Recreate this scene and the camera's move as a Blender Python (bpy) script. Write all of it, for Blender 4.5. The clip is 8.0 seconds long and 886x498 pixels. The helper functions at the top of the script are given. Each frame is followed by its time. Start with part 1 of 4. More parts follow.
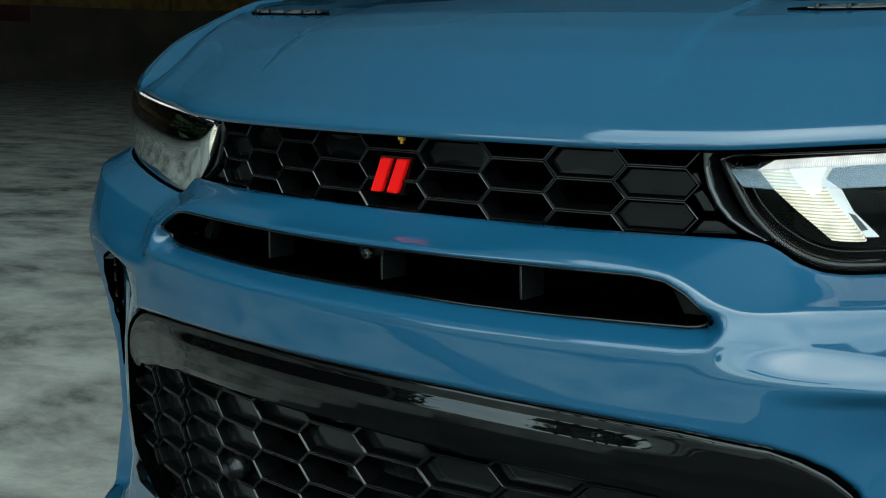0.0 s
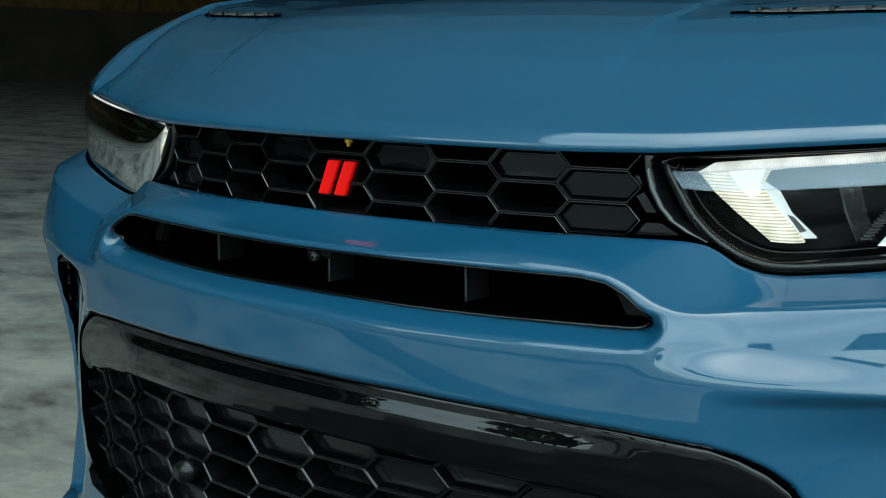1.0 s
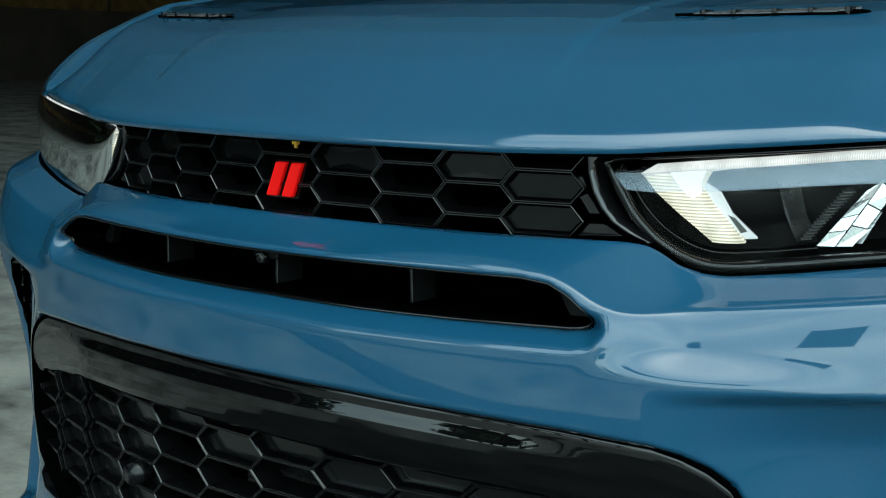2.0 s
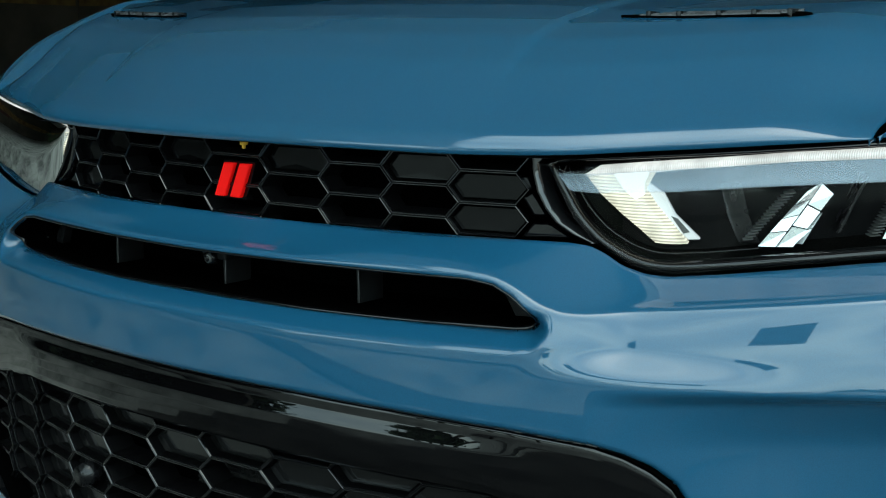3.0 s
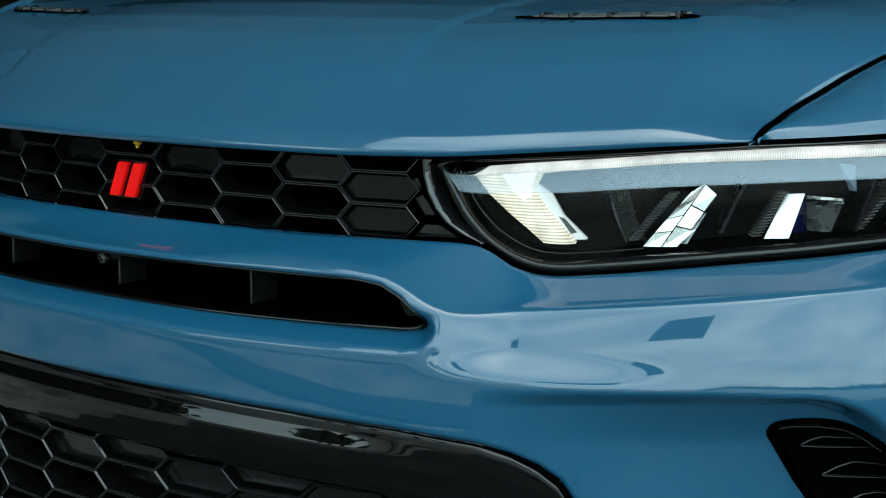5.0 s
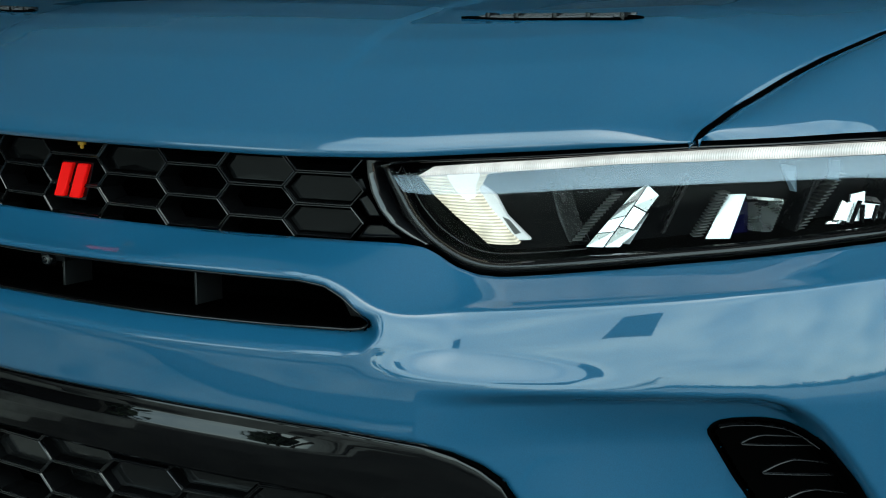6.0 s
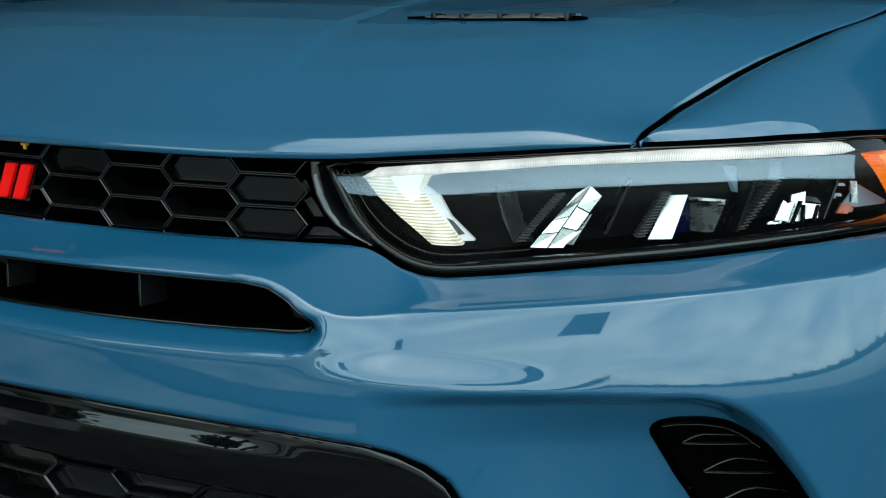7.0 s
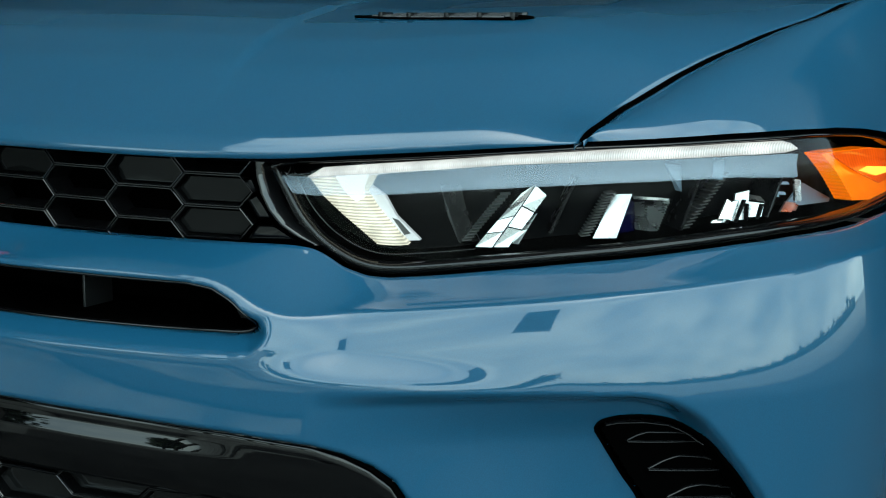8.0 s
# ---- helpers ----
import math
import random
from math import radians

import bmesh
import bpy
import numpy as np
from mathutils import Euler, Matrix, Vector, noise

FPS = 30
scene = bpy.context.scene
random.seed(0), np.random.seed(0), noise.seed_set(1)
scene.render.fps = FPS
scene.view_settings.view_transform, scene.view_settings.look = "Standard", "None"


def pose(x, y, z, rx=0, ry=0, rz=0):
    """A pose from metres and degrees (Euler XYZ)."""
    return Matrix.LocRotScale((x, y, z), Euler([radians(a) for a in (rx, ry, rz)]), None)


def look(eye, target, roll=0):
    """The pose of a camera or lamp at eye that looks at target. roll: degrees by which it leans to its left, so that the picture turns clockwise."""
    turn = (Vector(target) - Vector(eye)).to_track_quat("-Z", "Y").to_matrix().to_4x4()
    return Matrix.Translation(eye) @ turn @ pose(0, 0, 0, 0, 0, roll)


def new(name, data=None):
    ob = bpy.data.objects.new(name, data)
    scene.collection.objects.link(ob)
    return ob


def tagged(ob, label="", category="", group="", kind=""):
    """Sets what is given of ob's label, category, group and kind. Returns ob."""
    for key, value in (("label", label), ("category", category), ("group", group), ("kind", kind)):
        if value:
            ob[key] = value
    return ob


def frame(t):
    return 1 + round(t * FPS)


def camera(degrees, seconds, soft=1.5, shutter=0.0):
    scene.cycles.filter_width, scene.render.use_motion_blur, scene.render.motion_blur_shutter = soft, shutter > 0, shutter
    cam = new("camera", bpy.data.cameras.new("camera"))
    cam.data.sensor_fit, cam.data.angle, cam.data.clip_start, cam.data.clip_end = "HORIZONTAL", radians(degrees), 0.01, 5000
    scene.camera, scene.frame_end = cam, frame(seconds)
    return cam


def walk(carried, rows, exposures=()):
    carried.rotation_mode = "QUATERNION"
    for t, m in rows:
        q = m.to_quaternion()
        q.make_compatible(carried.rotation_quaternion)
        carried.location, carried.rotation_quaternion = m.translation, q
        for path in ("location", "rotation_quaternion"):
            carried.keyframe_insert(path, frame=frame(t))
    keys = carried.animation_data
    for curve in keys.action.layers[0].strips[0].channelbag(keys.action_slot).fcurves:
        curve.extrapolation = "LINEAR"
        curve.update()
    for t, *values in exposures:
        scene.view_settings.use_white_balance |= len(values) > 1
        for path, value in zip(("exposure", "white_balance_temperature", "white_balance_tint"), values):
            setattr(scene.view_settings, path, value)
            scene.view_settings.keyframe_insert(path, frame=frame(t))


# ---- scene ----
cam = camera(39.00, 8.0, soft=1.1)
# seconds, eye x y z in metres, yaw, pitch and lean in degrees
PATH = [
    (0, 0.9157, -0.9364, 0.9815, 38.898, -9.022, 0.815),
    (0.5, 0.9285, -0.9295, 0.9819, 38.266, -8.960, 0.829),
    (1, 0.9409, -0.9230, 0.9834, 37.618, -8.937, 0.885),
    (1.5, 0.9531, -0.9163, 0.9844, 36.977, -8.914, 0.898),
    (3, 0.9884, -0.8975, 0.9923, 35.029, -9.112, 1.019),
    (3.5, 0.9997, -0.8920, 0.9957, 34.349, -9.222, 1.097),
    (4, 1.0112, -0.8858, 0.9981, 33.687, -9.302, 1.161),
    (4.5, 1.0222, -0.8797, 1.0010, 33.002, -9.395, 1.244),
    (6, 1.0548, -0.8613, 1.0098, 30.879, -9.656, 1.433),
    (6.5, 1.0646, -0.8557, 1.0140, 30.110, -9.788, 1.486),
    (7, 1.0741, -0.8504, 1.0182, 29.327, -9.924, 1.533),
    (7.5, 1.0836, -0.8449, 1.0216, 28.563, -10.042, 1.274),
    (8, 1.0936, -0.8387, 1.0235, 27.862, -10.123, 1.598),
]


def aim(x, y, z, yaw, pitch, lean):
    a, b = radians(yaw), radians(pitch)
    way = Vector((-math.sin(a) * math.cos(b), math.cos(a) * math.cos(b), math.sin(b)))
    return look((x, y, z), Vector((x, y, z)) + way, lean)


walk(cam, [(row[0], aim(*row[1:])) for row in PATH], [(0.0, 1.82, 6150, 4), (8.0, 1.82, 6150, 4)])

# ---- world, sun and exposure ----
world = bpy.data.worlds.new("overcast_sky")
scene.world = world
world.use_nodes = True
wn, wl = world.node_tree.nodes, world.node_tree.links
wn.clear()
w_out = wn.new("ShaderNodeOutputWorld")
w_bg = wn.new("ShaderNodeBackground")
w_sky = wn.new("ShaderNodeTexSky")
w_sky.sky_type, w_sky.sun_disc = "NISHITA", False
w_sky.sun_elevation, w_sky.sun_rotation = radians(62), radians(140)
w_sky.air_density, w_sky.dust_density, w_sky.ozone_density = 1.0, 3.0, 1.5
w_co = wn.new("ShaderNodeTexCoord")
w_map = wn.new("ShaderNodeMapping")
w_map.inputs["Scale"].default_value = (1.0, 2.2, 5.0)
w_noise = wn.new("ShaderNodeTexNoise")
w_noise.inputs["Scale"].default_value = 1.7
w_noise.inputs["Detail"].default_value = 7.0
w_noise.inputs["Roughness"].default_value = 0.55
w_ramp = wn.new("ShaderNodeValToRGB")
w_ramp.color_ramp.elements[0].position, w_ramp.color_ramp.elements[0].color = 0.37, (4.1, 6.0, 6.6, 1)
w_ramp.color_ramp.elements[1].position, w_ramp.color_ramp.elements[1].color = 0.64, (8.6, 10.8, 10.1, 1)
w_mix = wn.new("ShaderNodeMixRGB")
w_mix.inputs["Fac"].default_value = 0.75
w_bg.inputs["Strength"].default_value = 0.117
wl.new(w_co.outputs["Generated"], w_map.inputs["Vector"])
wl.new(w_map.outputs["Vector"], w_noise.inputs["Vector"])
wl.new(w_noise.outputs["Fac"], w_ramp.inputs["Fac"])
wl.new(w_sky.outputs["Color"], w_mix.inputs["Color1"])
wl.new(w_ramp.outputs["Color"], w_mix.inputs["Color2"])
wl.new(w_mix.outputs["Color"], w_bg.inputs["Color"])
wl.new(w_bg.outputs["Background"], w_out.inputs["Surface"])

sun_data = bpy.data.lights.new("sun", "SUN")
sun_data.energy, sun_data.angle, sun_data.color = 0.22, radians(179), (1.0, 0.96, 0.9)
sun = new("sun", sun_data)
sun.matrix_world = look((3.0, -3.6, 9), (0, 0, 0))


# ---- materials ----
def mat(name, color, rough=0.5, metal=0.0, coat=0.0, ior=1.45, spec=0.5):
    m = bpy.data.materials.new(name)
    m.use_nodes = True
    b = m.node_tree.nodes["Principled BSDF"]
    b.inputs["Base Color"].default_value = (*color, 1)
    b.inputs["Roughness"].default_value = rough
    b.inputs["Metallic"].default_value = metal
    b.inputs["Coat Weight"].default_value = coat
    b.inputs["Coat Roughness"].default_value = 0.02
    b.inputs["IOR"].default_value = ior
    b.inputs["Specular IOR Level"].default_value = spec
    return m


def bsdf(m):
    return m.node_tree.nodes["Principled BSDF"]


def noise_to(m, socket, scale, lo, hi, detail=5.0, stretch=(1, 1, 1), dark=None, light=None, at=(0.35, 0.65)):
    """Vary an input by object-space noise, between two values or two colours."""
    n, l = m.node_tree.nodes, m.node_tree.links
    co, mp, tx = n.new("ShaderNodeTexCoord"), n.new("ShaderNodeMapping"), n.new("ShaderNodeTexNoise")
    mp.inputs["Scale"].default_value = stretch
    tx.inputs["Scale"].default_value, tx.inputs["Detail"].default_value = scale, detail
    rp = n.new("ShaderNodeValToRGB")
    e = rp.color_ramp.elements
    e[0].position, e[1].position = at
    e[0].color = (*dark, 1) if dark else (lo, lo, lo, 1)
    e[1].color = (*light, 1) if light else (hi, hi, hi, 1)
    l.new(co.outputs["Object"], mp.inputs["Vector"])
    l.new(mp.outputs["Vector"], tx.inputs["Vector"])
    l.new(tx.outputs["Fac"], rp.inputs["Fac"])
    l.new(rp.outputs["Color"], bsdf(m).inputs[socket])
    return tx, rp


def bump(m, scale, strength, distance=0.002, detail=4.0):
    n, l = m.node_tree.nodes, m.node_tree.links
    co, tx, bp = n.new("ShaderNodeTexCoord"), n.new("ShaderNodeTexNoise"), n.new("ShaderNodeBump")
    tx.inputs["Scale"].default_value, tx.inputs["Detail"].default_value = scale, detail
    bp.inputs["Strength"].default_value, bp.inputs["Distance"].default_value = strength, distance
    l.new(co.outputs["Object"], tx.inputs["Vector"])
    l.new(tx.outputs["Fac"], bp.inputs["Height"])
    l.new(bp.outputs["Normal"], bsdf(m).inputs["Normal"])


PAINT = mat("blue_car_paint", (0.008, 0.056, 0.1), 0.5, 0.0, 1.0, spec=0.15)
bsdf(PAINT).inputs["Coat IOR"].default_value = 1.64
noise_to(PAINT, "Base Color", 900, 0, 0, 2.0, dark=(0.0062, 0.0555, 0.1110), light=(0.0078, 0.0650, 0.1290))
PIANO = mat("piano_black_plastic", (0.0015, 0.0015, 0.0018), 0.06, 0.0, 0.0, spec=0.52)
noise_to(PIANO, "Roughness", 60, 0.015, 0.05)
MATTE = mat("black_grained_plastic", (0.0035, 0.0035, 0.004), 0.55, spec=0.2)
noise_to(MATTE, "Roughness", 120, 0.45, 0.65)
SATIN = mat("satin_black_plastic", (0.004, 0.004, 0.0045), 0.22, 0.0, 0.0, spec=0.4)
noise_to(SATIN, "Roughness", 90, 0.18, 0.3)
# near-black colour that stands in for deep shade in ducts, gaps and grilles
VOID = mat("recess_shade_black", (0.0006, 0.0006, 0.0006), 0.9, spec=0.0)
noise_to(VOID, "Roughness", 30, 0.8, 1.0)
PANE = mat("smooth_black_plastic", (0.002, 0.002, 0.0022), 0.1, spec=0.22)
noise_to(PANE, "Roughness", 25, 0.07, 0.14)
CELLWALL = mat("dull_black_plastic", (0.002, 0.002, 0.0022), 0.45, spec=0.1)
noise_to(CELLWALL, "Roughness", 80, 0.38, 0.52)
RIDGE = mat("gloss_black_ridge", (0.004, 0.004, 0.0045), 0.06, spec=0.85)
noise_to(RIDGE, "Roughness", 50, 0.03, 0.09)
GUARD = mat("glossy_charcoal_plastic", (0.006, 0.006, 0.006), 0.12, spec=0.45)
noise_to(GUARD, "Roughness", 30, 0.08, 0.18)
RED = mat("red_badge_enamel", (0.85, 0.003, 0.002), 0.45, 0.0, 0.0, spec=0.25)
CHROME = mat("chrome", (0.86, 0.87, 0.88), 0.06, 1.0)
noise_to(CHROME, "Roughness", 40, 0.03, 0.1)
SILVER = mat("vacuum_plated_reflector", (0.68, 0.69, 0.68), 0.3, 1.0)
noise_to(SILVER, "Roughness", 70, 0.24, 0.34)
GREYMETAL = mat("grey_metal", (0.12, 0.12, 0.118), 0.4, 0.6)
YELLOW = mat("yellow_plastic", (0.65, 0.36, 0.03), 0.45)
RUBBER = mat("black_rubber", (0.014, 0.014, 0.014), 0.7)
bump(RUBBER, 300, 0.2, 0.0008)
BLUEFILM = mat("dark_blue_glass", (0.002, 0.002, 0.02), 0.1, 0.0, 0.0)


def glow(name, color, strength, base=(0.8, 0.8, 0.8), rough=0.25):
    m = mat(name, base, rough, 0.0, 0.5)
    bsdf(m).inputs["Emission Color"].default_value = (*color, 1)
    bsdf(m).inputs["Emission Strength"].default_value = strength
    return m


LED = glow("lit_white_light_guide", (1.0, 0.97, 0.90), 0.30, (0.16, 0.16, 0.155))
LED_WARM = glow("lit_warm_light_guide", (1.0, 0.95, 0.72), 0.2, (0.10, 0.10, 0.085))


def ribbed(m, direction, scale, lo, hi, mottle):
    """Emission that follows the ribs moulded into a light guide, with a slow mottle."""
    n, l = m.node_tree.nodes, m.node_tree.links
    co, wv, rp, tx, mu = (n.new(k) for k in ("ShaderNodeTexCoord", "ShaderNodeTexWave", "ShaderNodeMapRange", "ShaderNodeTexNoise", "ShaderNodeMath"))
    wv.wave_type, wv.bands_direction = "BANDS", direction
    wv.inputs["Scale"].default_value, wv.inputs["Distortion"].default_value = scale, 0.4
    tx.inputs["Scale"].default_value, tx.inputs["Detail"].default_value = mottle, 3.0
    rp.inputs["To Min"].default_value, rp.inputs["To Max"].default_value = lo, hi
    mu.operation = "MULTIPLY"
    l.new(co.outputs["Object"], wv.inputs["Vector"])
    l.new(co.outputs["Object"], tx.inputs["Vector"])
    l.new(wv.outputs["Fac"], rp.inputs["Value"])
    l.new(rp.outputs["Result"], mu.inputs[0])
    l.new(tx.outputs["Fac"], mu.inputs[1])
    l.new(mu.outputs["Value"], bsdf(m).inputs["Emission Strength"])


ribbed(LED, "X", 160, 0.26, 0.52, 24)
ribbed(LED_WARM, "Z", 100, 0.26, 0.66, 30)
LED_PLAIN = glow("lit_clear_light_guide", (0.97, 1.0, 1.0), 0.13, (0.4, 0.42, 0.42))
LED_HOT = glow("brightest_light_guide", (1.0, 0.99, 0.93), 0.30, (0.3, 0.3, 0.28))
AMBER = glow("amber_lens", (1.0, 0.2, 0.0), 0.22, (0.6, 0.1, 0.0))
noise_to(AMBER, "Emission Color", 9, 0, 0, 2.0, dark=(1.0, 0.13, 0.0), light=(1.0, 0.28, 0.0))
AMBER_RED = glow("red_orange_lens", (1.0, 0.11, 0.0), 0.12, (0.5, 0.05, 0.0))
ribbed(AMBER_RED, "DIAGONAL", 75, 0.10, 0.36, 30)
AMBERHOT = glow("lit_amber_bulb", (1.0, 0.5, 0.05), 0.5, (1.0, 0.5, 0.05))


def glass(name, tint=(1, 1, 1), rough=0.0, ior=1.5):
    m = bpy.data.materials.new(name)
    m.use_nodes = True
    n, l = m.node_tree.nodes, m.node_tree.links
    n.clear()
    out, mix = n.new("ShaderNodeOutputMaterial"), n.new("ShaderNodeMixShader")
    tr, gl, fr = n.new("ShaderNodeBsdfTransparent"), n.new("ShaderNodeBsdfGlossy"), n.new("ShaderNodeFresnel")
    tr.inputs["Color"].default_value = (*tint, 1)
    gl.inputs["Roughness"].default_value = rough
    fr.inputs["IOR"].default_value = ior
    l.new(fr.outputs["Fac"], mix.inputs["Fac"])
    l.new(tr.outputs["BSDF"], mix.inputs[1])
    l.new(gl.outputs["BSDF"], mix.inputs[2])
    l.new(mix.outputs["Shader"], out.inputs["Surface"])
    return m


LENS = glass("clear_polycarbonate", (0.97, 0.98, 0.98), 0.0, 1.26)


def frosted(name, tint, cover):
    """Clear plastic with a light frost that scatters part of the light."""
    m = mat(name, tint, 0.5)
    n, l = m.node_tree.nodes, m.node_tree.links
    tr, mix = n.new("ShaderNodeBsdfTransparent"), n.new("ShaderNodeMixShader")
    mix.inputs["Fac"].default_value = cover
    l.new(tr.outputs["BSDF"], mix.inputs[1])
    l.new(bsdf(m).outputs["BSDF"], mix.inputs[2])
    l.new(mix.outputs["Shader"], n["Material Output"].inputs["Surface"])
    return m


# blue-grey tint also supplies the milky sky sheen on the cover
FROST = frosted("frosted_clear_plastic", (0.55, 0.66, 0.78), 0.22)

DARK_STRIP = mat("dark_strip", (0.014, 0.014, 0.014), 0.8)
noise_to(DARK_STRIP, "Base Color", 8, 0, 0, 5.0, dark=(0.01, 0.01, 0.01), light=(0.022, 0.021, 0.02))
CONCRETE = mat("worn_concrete", (0.30, 0.29, 0.26), 0.75)
c_tx, c_rp = noise_to(CONCRETE, "Base Color", 1.9, 0, 0, 12.0, (1, 1.3, 1), dark=(0.085, 0.083, 0.075), light=(0.47, 0.46, 0.415), at=(0.36, 0.63))
c_tx.inputs["Roughness"].default_value, c_tx.inputs["Distortion"].default_value = 0.68, 0.2
e_mid = c_rp.color_ramp.elements.new(0.47)
e_mid.color = (0.262, 0.258, 0.234, 1)
bump(CONCRETE, 40, 0.4, 0.004)
WALL = mat("dark_painted_wall", (0.05, 0.048, 0.042), 0.8)
noise_to(WALL, "Base Color", 0.7, 0, 0, 6.0, dark=(0.05, 0.043, 0.033), light=(0.10, 0.083, 0.062))
OCHRE = mat("ochre_painted_band", (0.2, 0.12, 0.03), 0.7)
noise_to(OCHRE, "Base Color", 2.0, 0, 0, 6.0, dark=(0.12, 0.06, 0.02), light=(0.27, 0.17, 0.05))
ROOF = mat("ribbed_roof_sheet", (0.16, 0.16, 0.15), 0.6)
noise_to(ROOF, "Base Color", 0.5, 0, 0, 6.0, dark=(0.76, 0.78, 0.78), light=(0.83, 0.85, 0.85))
FOLIAGE = mat("distant_foliage", (0.05, 0.07, 0.035), 0.9)
noise_to(FOLIAGE, "Base Color", 0.6, 0, 0, 5.0, dark=(0.025, 0.04, 0.018), light=(0.07, 0.1, 0.045))


# ---- building helpers ----
def link_mesh(name, bm, material, parent=None, label="", smooth=True):
    me = bpy.data.meshes.new(name)
    bm.normal_update()
    bm.to_mesh(me)
    bm.free()
    me.materials.append(material)
    if smooth:
        me.polygons.foreach_set("use_smooth", [True] * len(me.polygons))
    ob = new(name, me)
    if parent is not None:
        ob.parent = parent
    if label:
        tagged(ob, label)
    return ob


def part(name, bm, material, parent, label="", smooth=True):
    return link_mesh(name, bm, material, parent, label, smooth)


def sheet(name, grid, material, parent=None, label="", keep=None, flip=False, thick=0.0):
    """A smooth sheet through a grid of points, shape (rows, columns, 3)."""
    g = np.asarray(grid, float)
    r, c = g.shape[:2]
    idx = np.arange(r * c).reshape(r, c)
    q = np.stack([idx[:-1, :-1], idx[:-1, 1:], idx[1:, 1:], idx[1:, :-1]], -1).reshape(-1, 4)
    if keep is not None:
        q = q[np.asarray(keep).reshape(-1)]
    if flip:
        q = q[:, ::-1]
    used = np.unique(q)
    remap = np.full(r * c, -1)
    remap[used] = np.arange(len(used))
    me = bpy.data.meshes.new(name)
    me.from_pydata(g.reshape(-1, 3)[used].tolist(), [], remap[q].tolist())
    me.materials.append(material)
    me.polygons.foreach_set("use_smooth", [True] * len(me.polygons))
    me.update()
    ob = new(name, me)
    if thick:
        so = ob.modifiers.new("thickness", "SOLIDIFY")
        so.thickness, so.offset = thick, -1.0
    if parent is not None:
        ob.parent = parent
    if label:
        tagged(ob, label)
    return ob


def box(bm, lo, hi, bevel=0.0):
    m = bmesh.ops.create_cube(bm, size=1.0)
    lo, hi = Vector(lo), Vector(hi)
    for v in m["verts"]:
        v.co = Vector((lo[i] + (v.co[i] + 0.5) * (hi[i] - lo[i]) for i in range(3)))
    if bevel:
        es = list({e for v in m["verts"] for e in v.link_edges})
        bmesh.ops.bevel(bm, geom=es, offset=bevel, segments=2, affect="EDGES", profile=0.7)
    return bm


def smooth01(x, a, b):
    u = np.clip((np.asarray(x, float) - a) / (b - a), 0, 1)
    return u * u * (3 - 2 * u)


# ---- plan of the car's nose: x and y of the outermost line, from the middle to one flank ----
PLAN = [(0, .03), (.1, .0335), (.2, .045), (.3, .066), (.4, .095), (.5, .131), (.6, .172), (.7, .225), (.78, .285), (.84, .355), (.88, .44), (.905, .56), (.918, .75), (.92, 1.2)]


def dense_plan():
    p = np.array(PLAN)
    p = np.vstack([p[1] * [-1, 1], p, p[-1] + [0, .45]])
    out = []
    t = np.linspace(0, 1, 30, endpoint=False)[:, None]
    for i in range(1, len(p) - 2):
        a, b, c, d = p[i - 1:i + 3]
        k = np.linalg.norm(c - b)
        m1, m2 = (c - a) / np.linalg.norm(c - a) * k, (d - b) / np.linalg.norm(d - b) * k
        out.append((2 * t**3 - 3 * t**2 + 1) * b + (t**3 - 2 * t**2 + t) * m1 + (-2 * t**3 + 3 * t**2) * c + (t**3 - t**2) * m2)
    q = np.vstack(out)
    s = np.concatenate([[0], np.cumsum(np.linalg.norm(np.diff(q, axis=0), axis=1))])
    tg = np.gradient(q, axis=0)
    tg /= np.linalg.norm(tg, axis=1)[:, None]
    return q, s, np.stack([tg[:, 1], -tg[:, 0]], 1)


PQ, PS, PN = dense_plan()


def on(s, z, depth):
    """Points at arc length s along the nose (signed), height z, set in by depth."""
    s, z, depth = np.broadcast_arrays(np.asarray(s, float), np.asarray(z, float), np.asarray(depth, float))
    a, sg = np.abs(s), np.where(s < 0, -1.0, 1.0)
    x = np.interp(a, PS, PQ[:, 0]) - np.interp(a, PS, PN[:, 0]) * depth
    y = np.interp(a, PS, PQ[:, 1]) - np.interp(a, PS, PN[:, 1]) * depth
    over = np.maximum(a - PS[-1], 0)
    return np.stack([x * sg, y + over, z], -1)


def sdf(poly, s, z):
    """Signed distance to a closed outline in (s, z): negative inside."""
    p = np.array(poly, float)
    d = np.full(s.shape, 1e9)
    inside = np.zeros(s.shape, bool)
    for (ax, az), (bx, bz) in zip(p, np.roll(p, -1, axis=0)):
        ex, ez = bx - ax, bz - az
        u = np.clip(((s - ax) * ex + (z - az) * ez) / (ex * ex + ez * ez + 1e-12), 0, 1)
        d = np.minimum(d, np.hypot(s - ax - u * ex, z - az - u * ez))
        cross = ((az > z) != (bz > z)) & (s < (bx - ax) * (z - az) / (bz - az + 1e-12) + ax)
        inside ^= cross
    return np.where(inside, -d, d)


def rounded(poly, radius, n=5):
    """The outline with its corners rounded."""
    p = [Vector(v) for v in poly]
    out = []
    for i, b in enumerate(p):
        a, c = p[i - 1], p[(i + 1) % len(p)]
        r = min(radius, (a - b).length * 0.45, (c - b).length * 0.45)
        u, v = b + (a - b).normalized() * r, b + (c - b).normalized() * r
        for k in range(n + 1):
            t = k / n
            w = u * (1 - t) ** 2 + b * 2 * t * (1 - t) + v * t * t
            out.append((w.x, w.y))
    return out


def mirrored(half):
    """Outline from its half on the positive side, listed from the middle on top round to the middle below."""
    return half + [(-a, b) for a, b in half[::-1] if a > 1e-6]


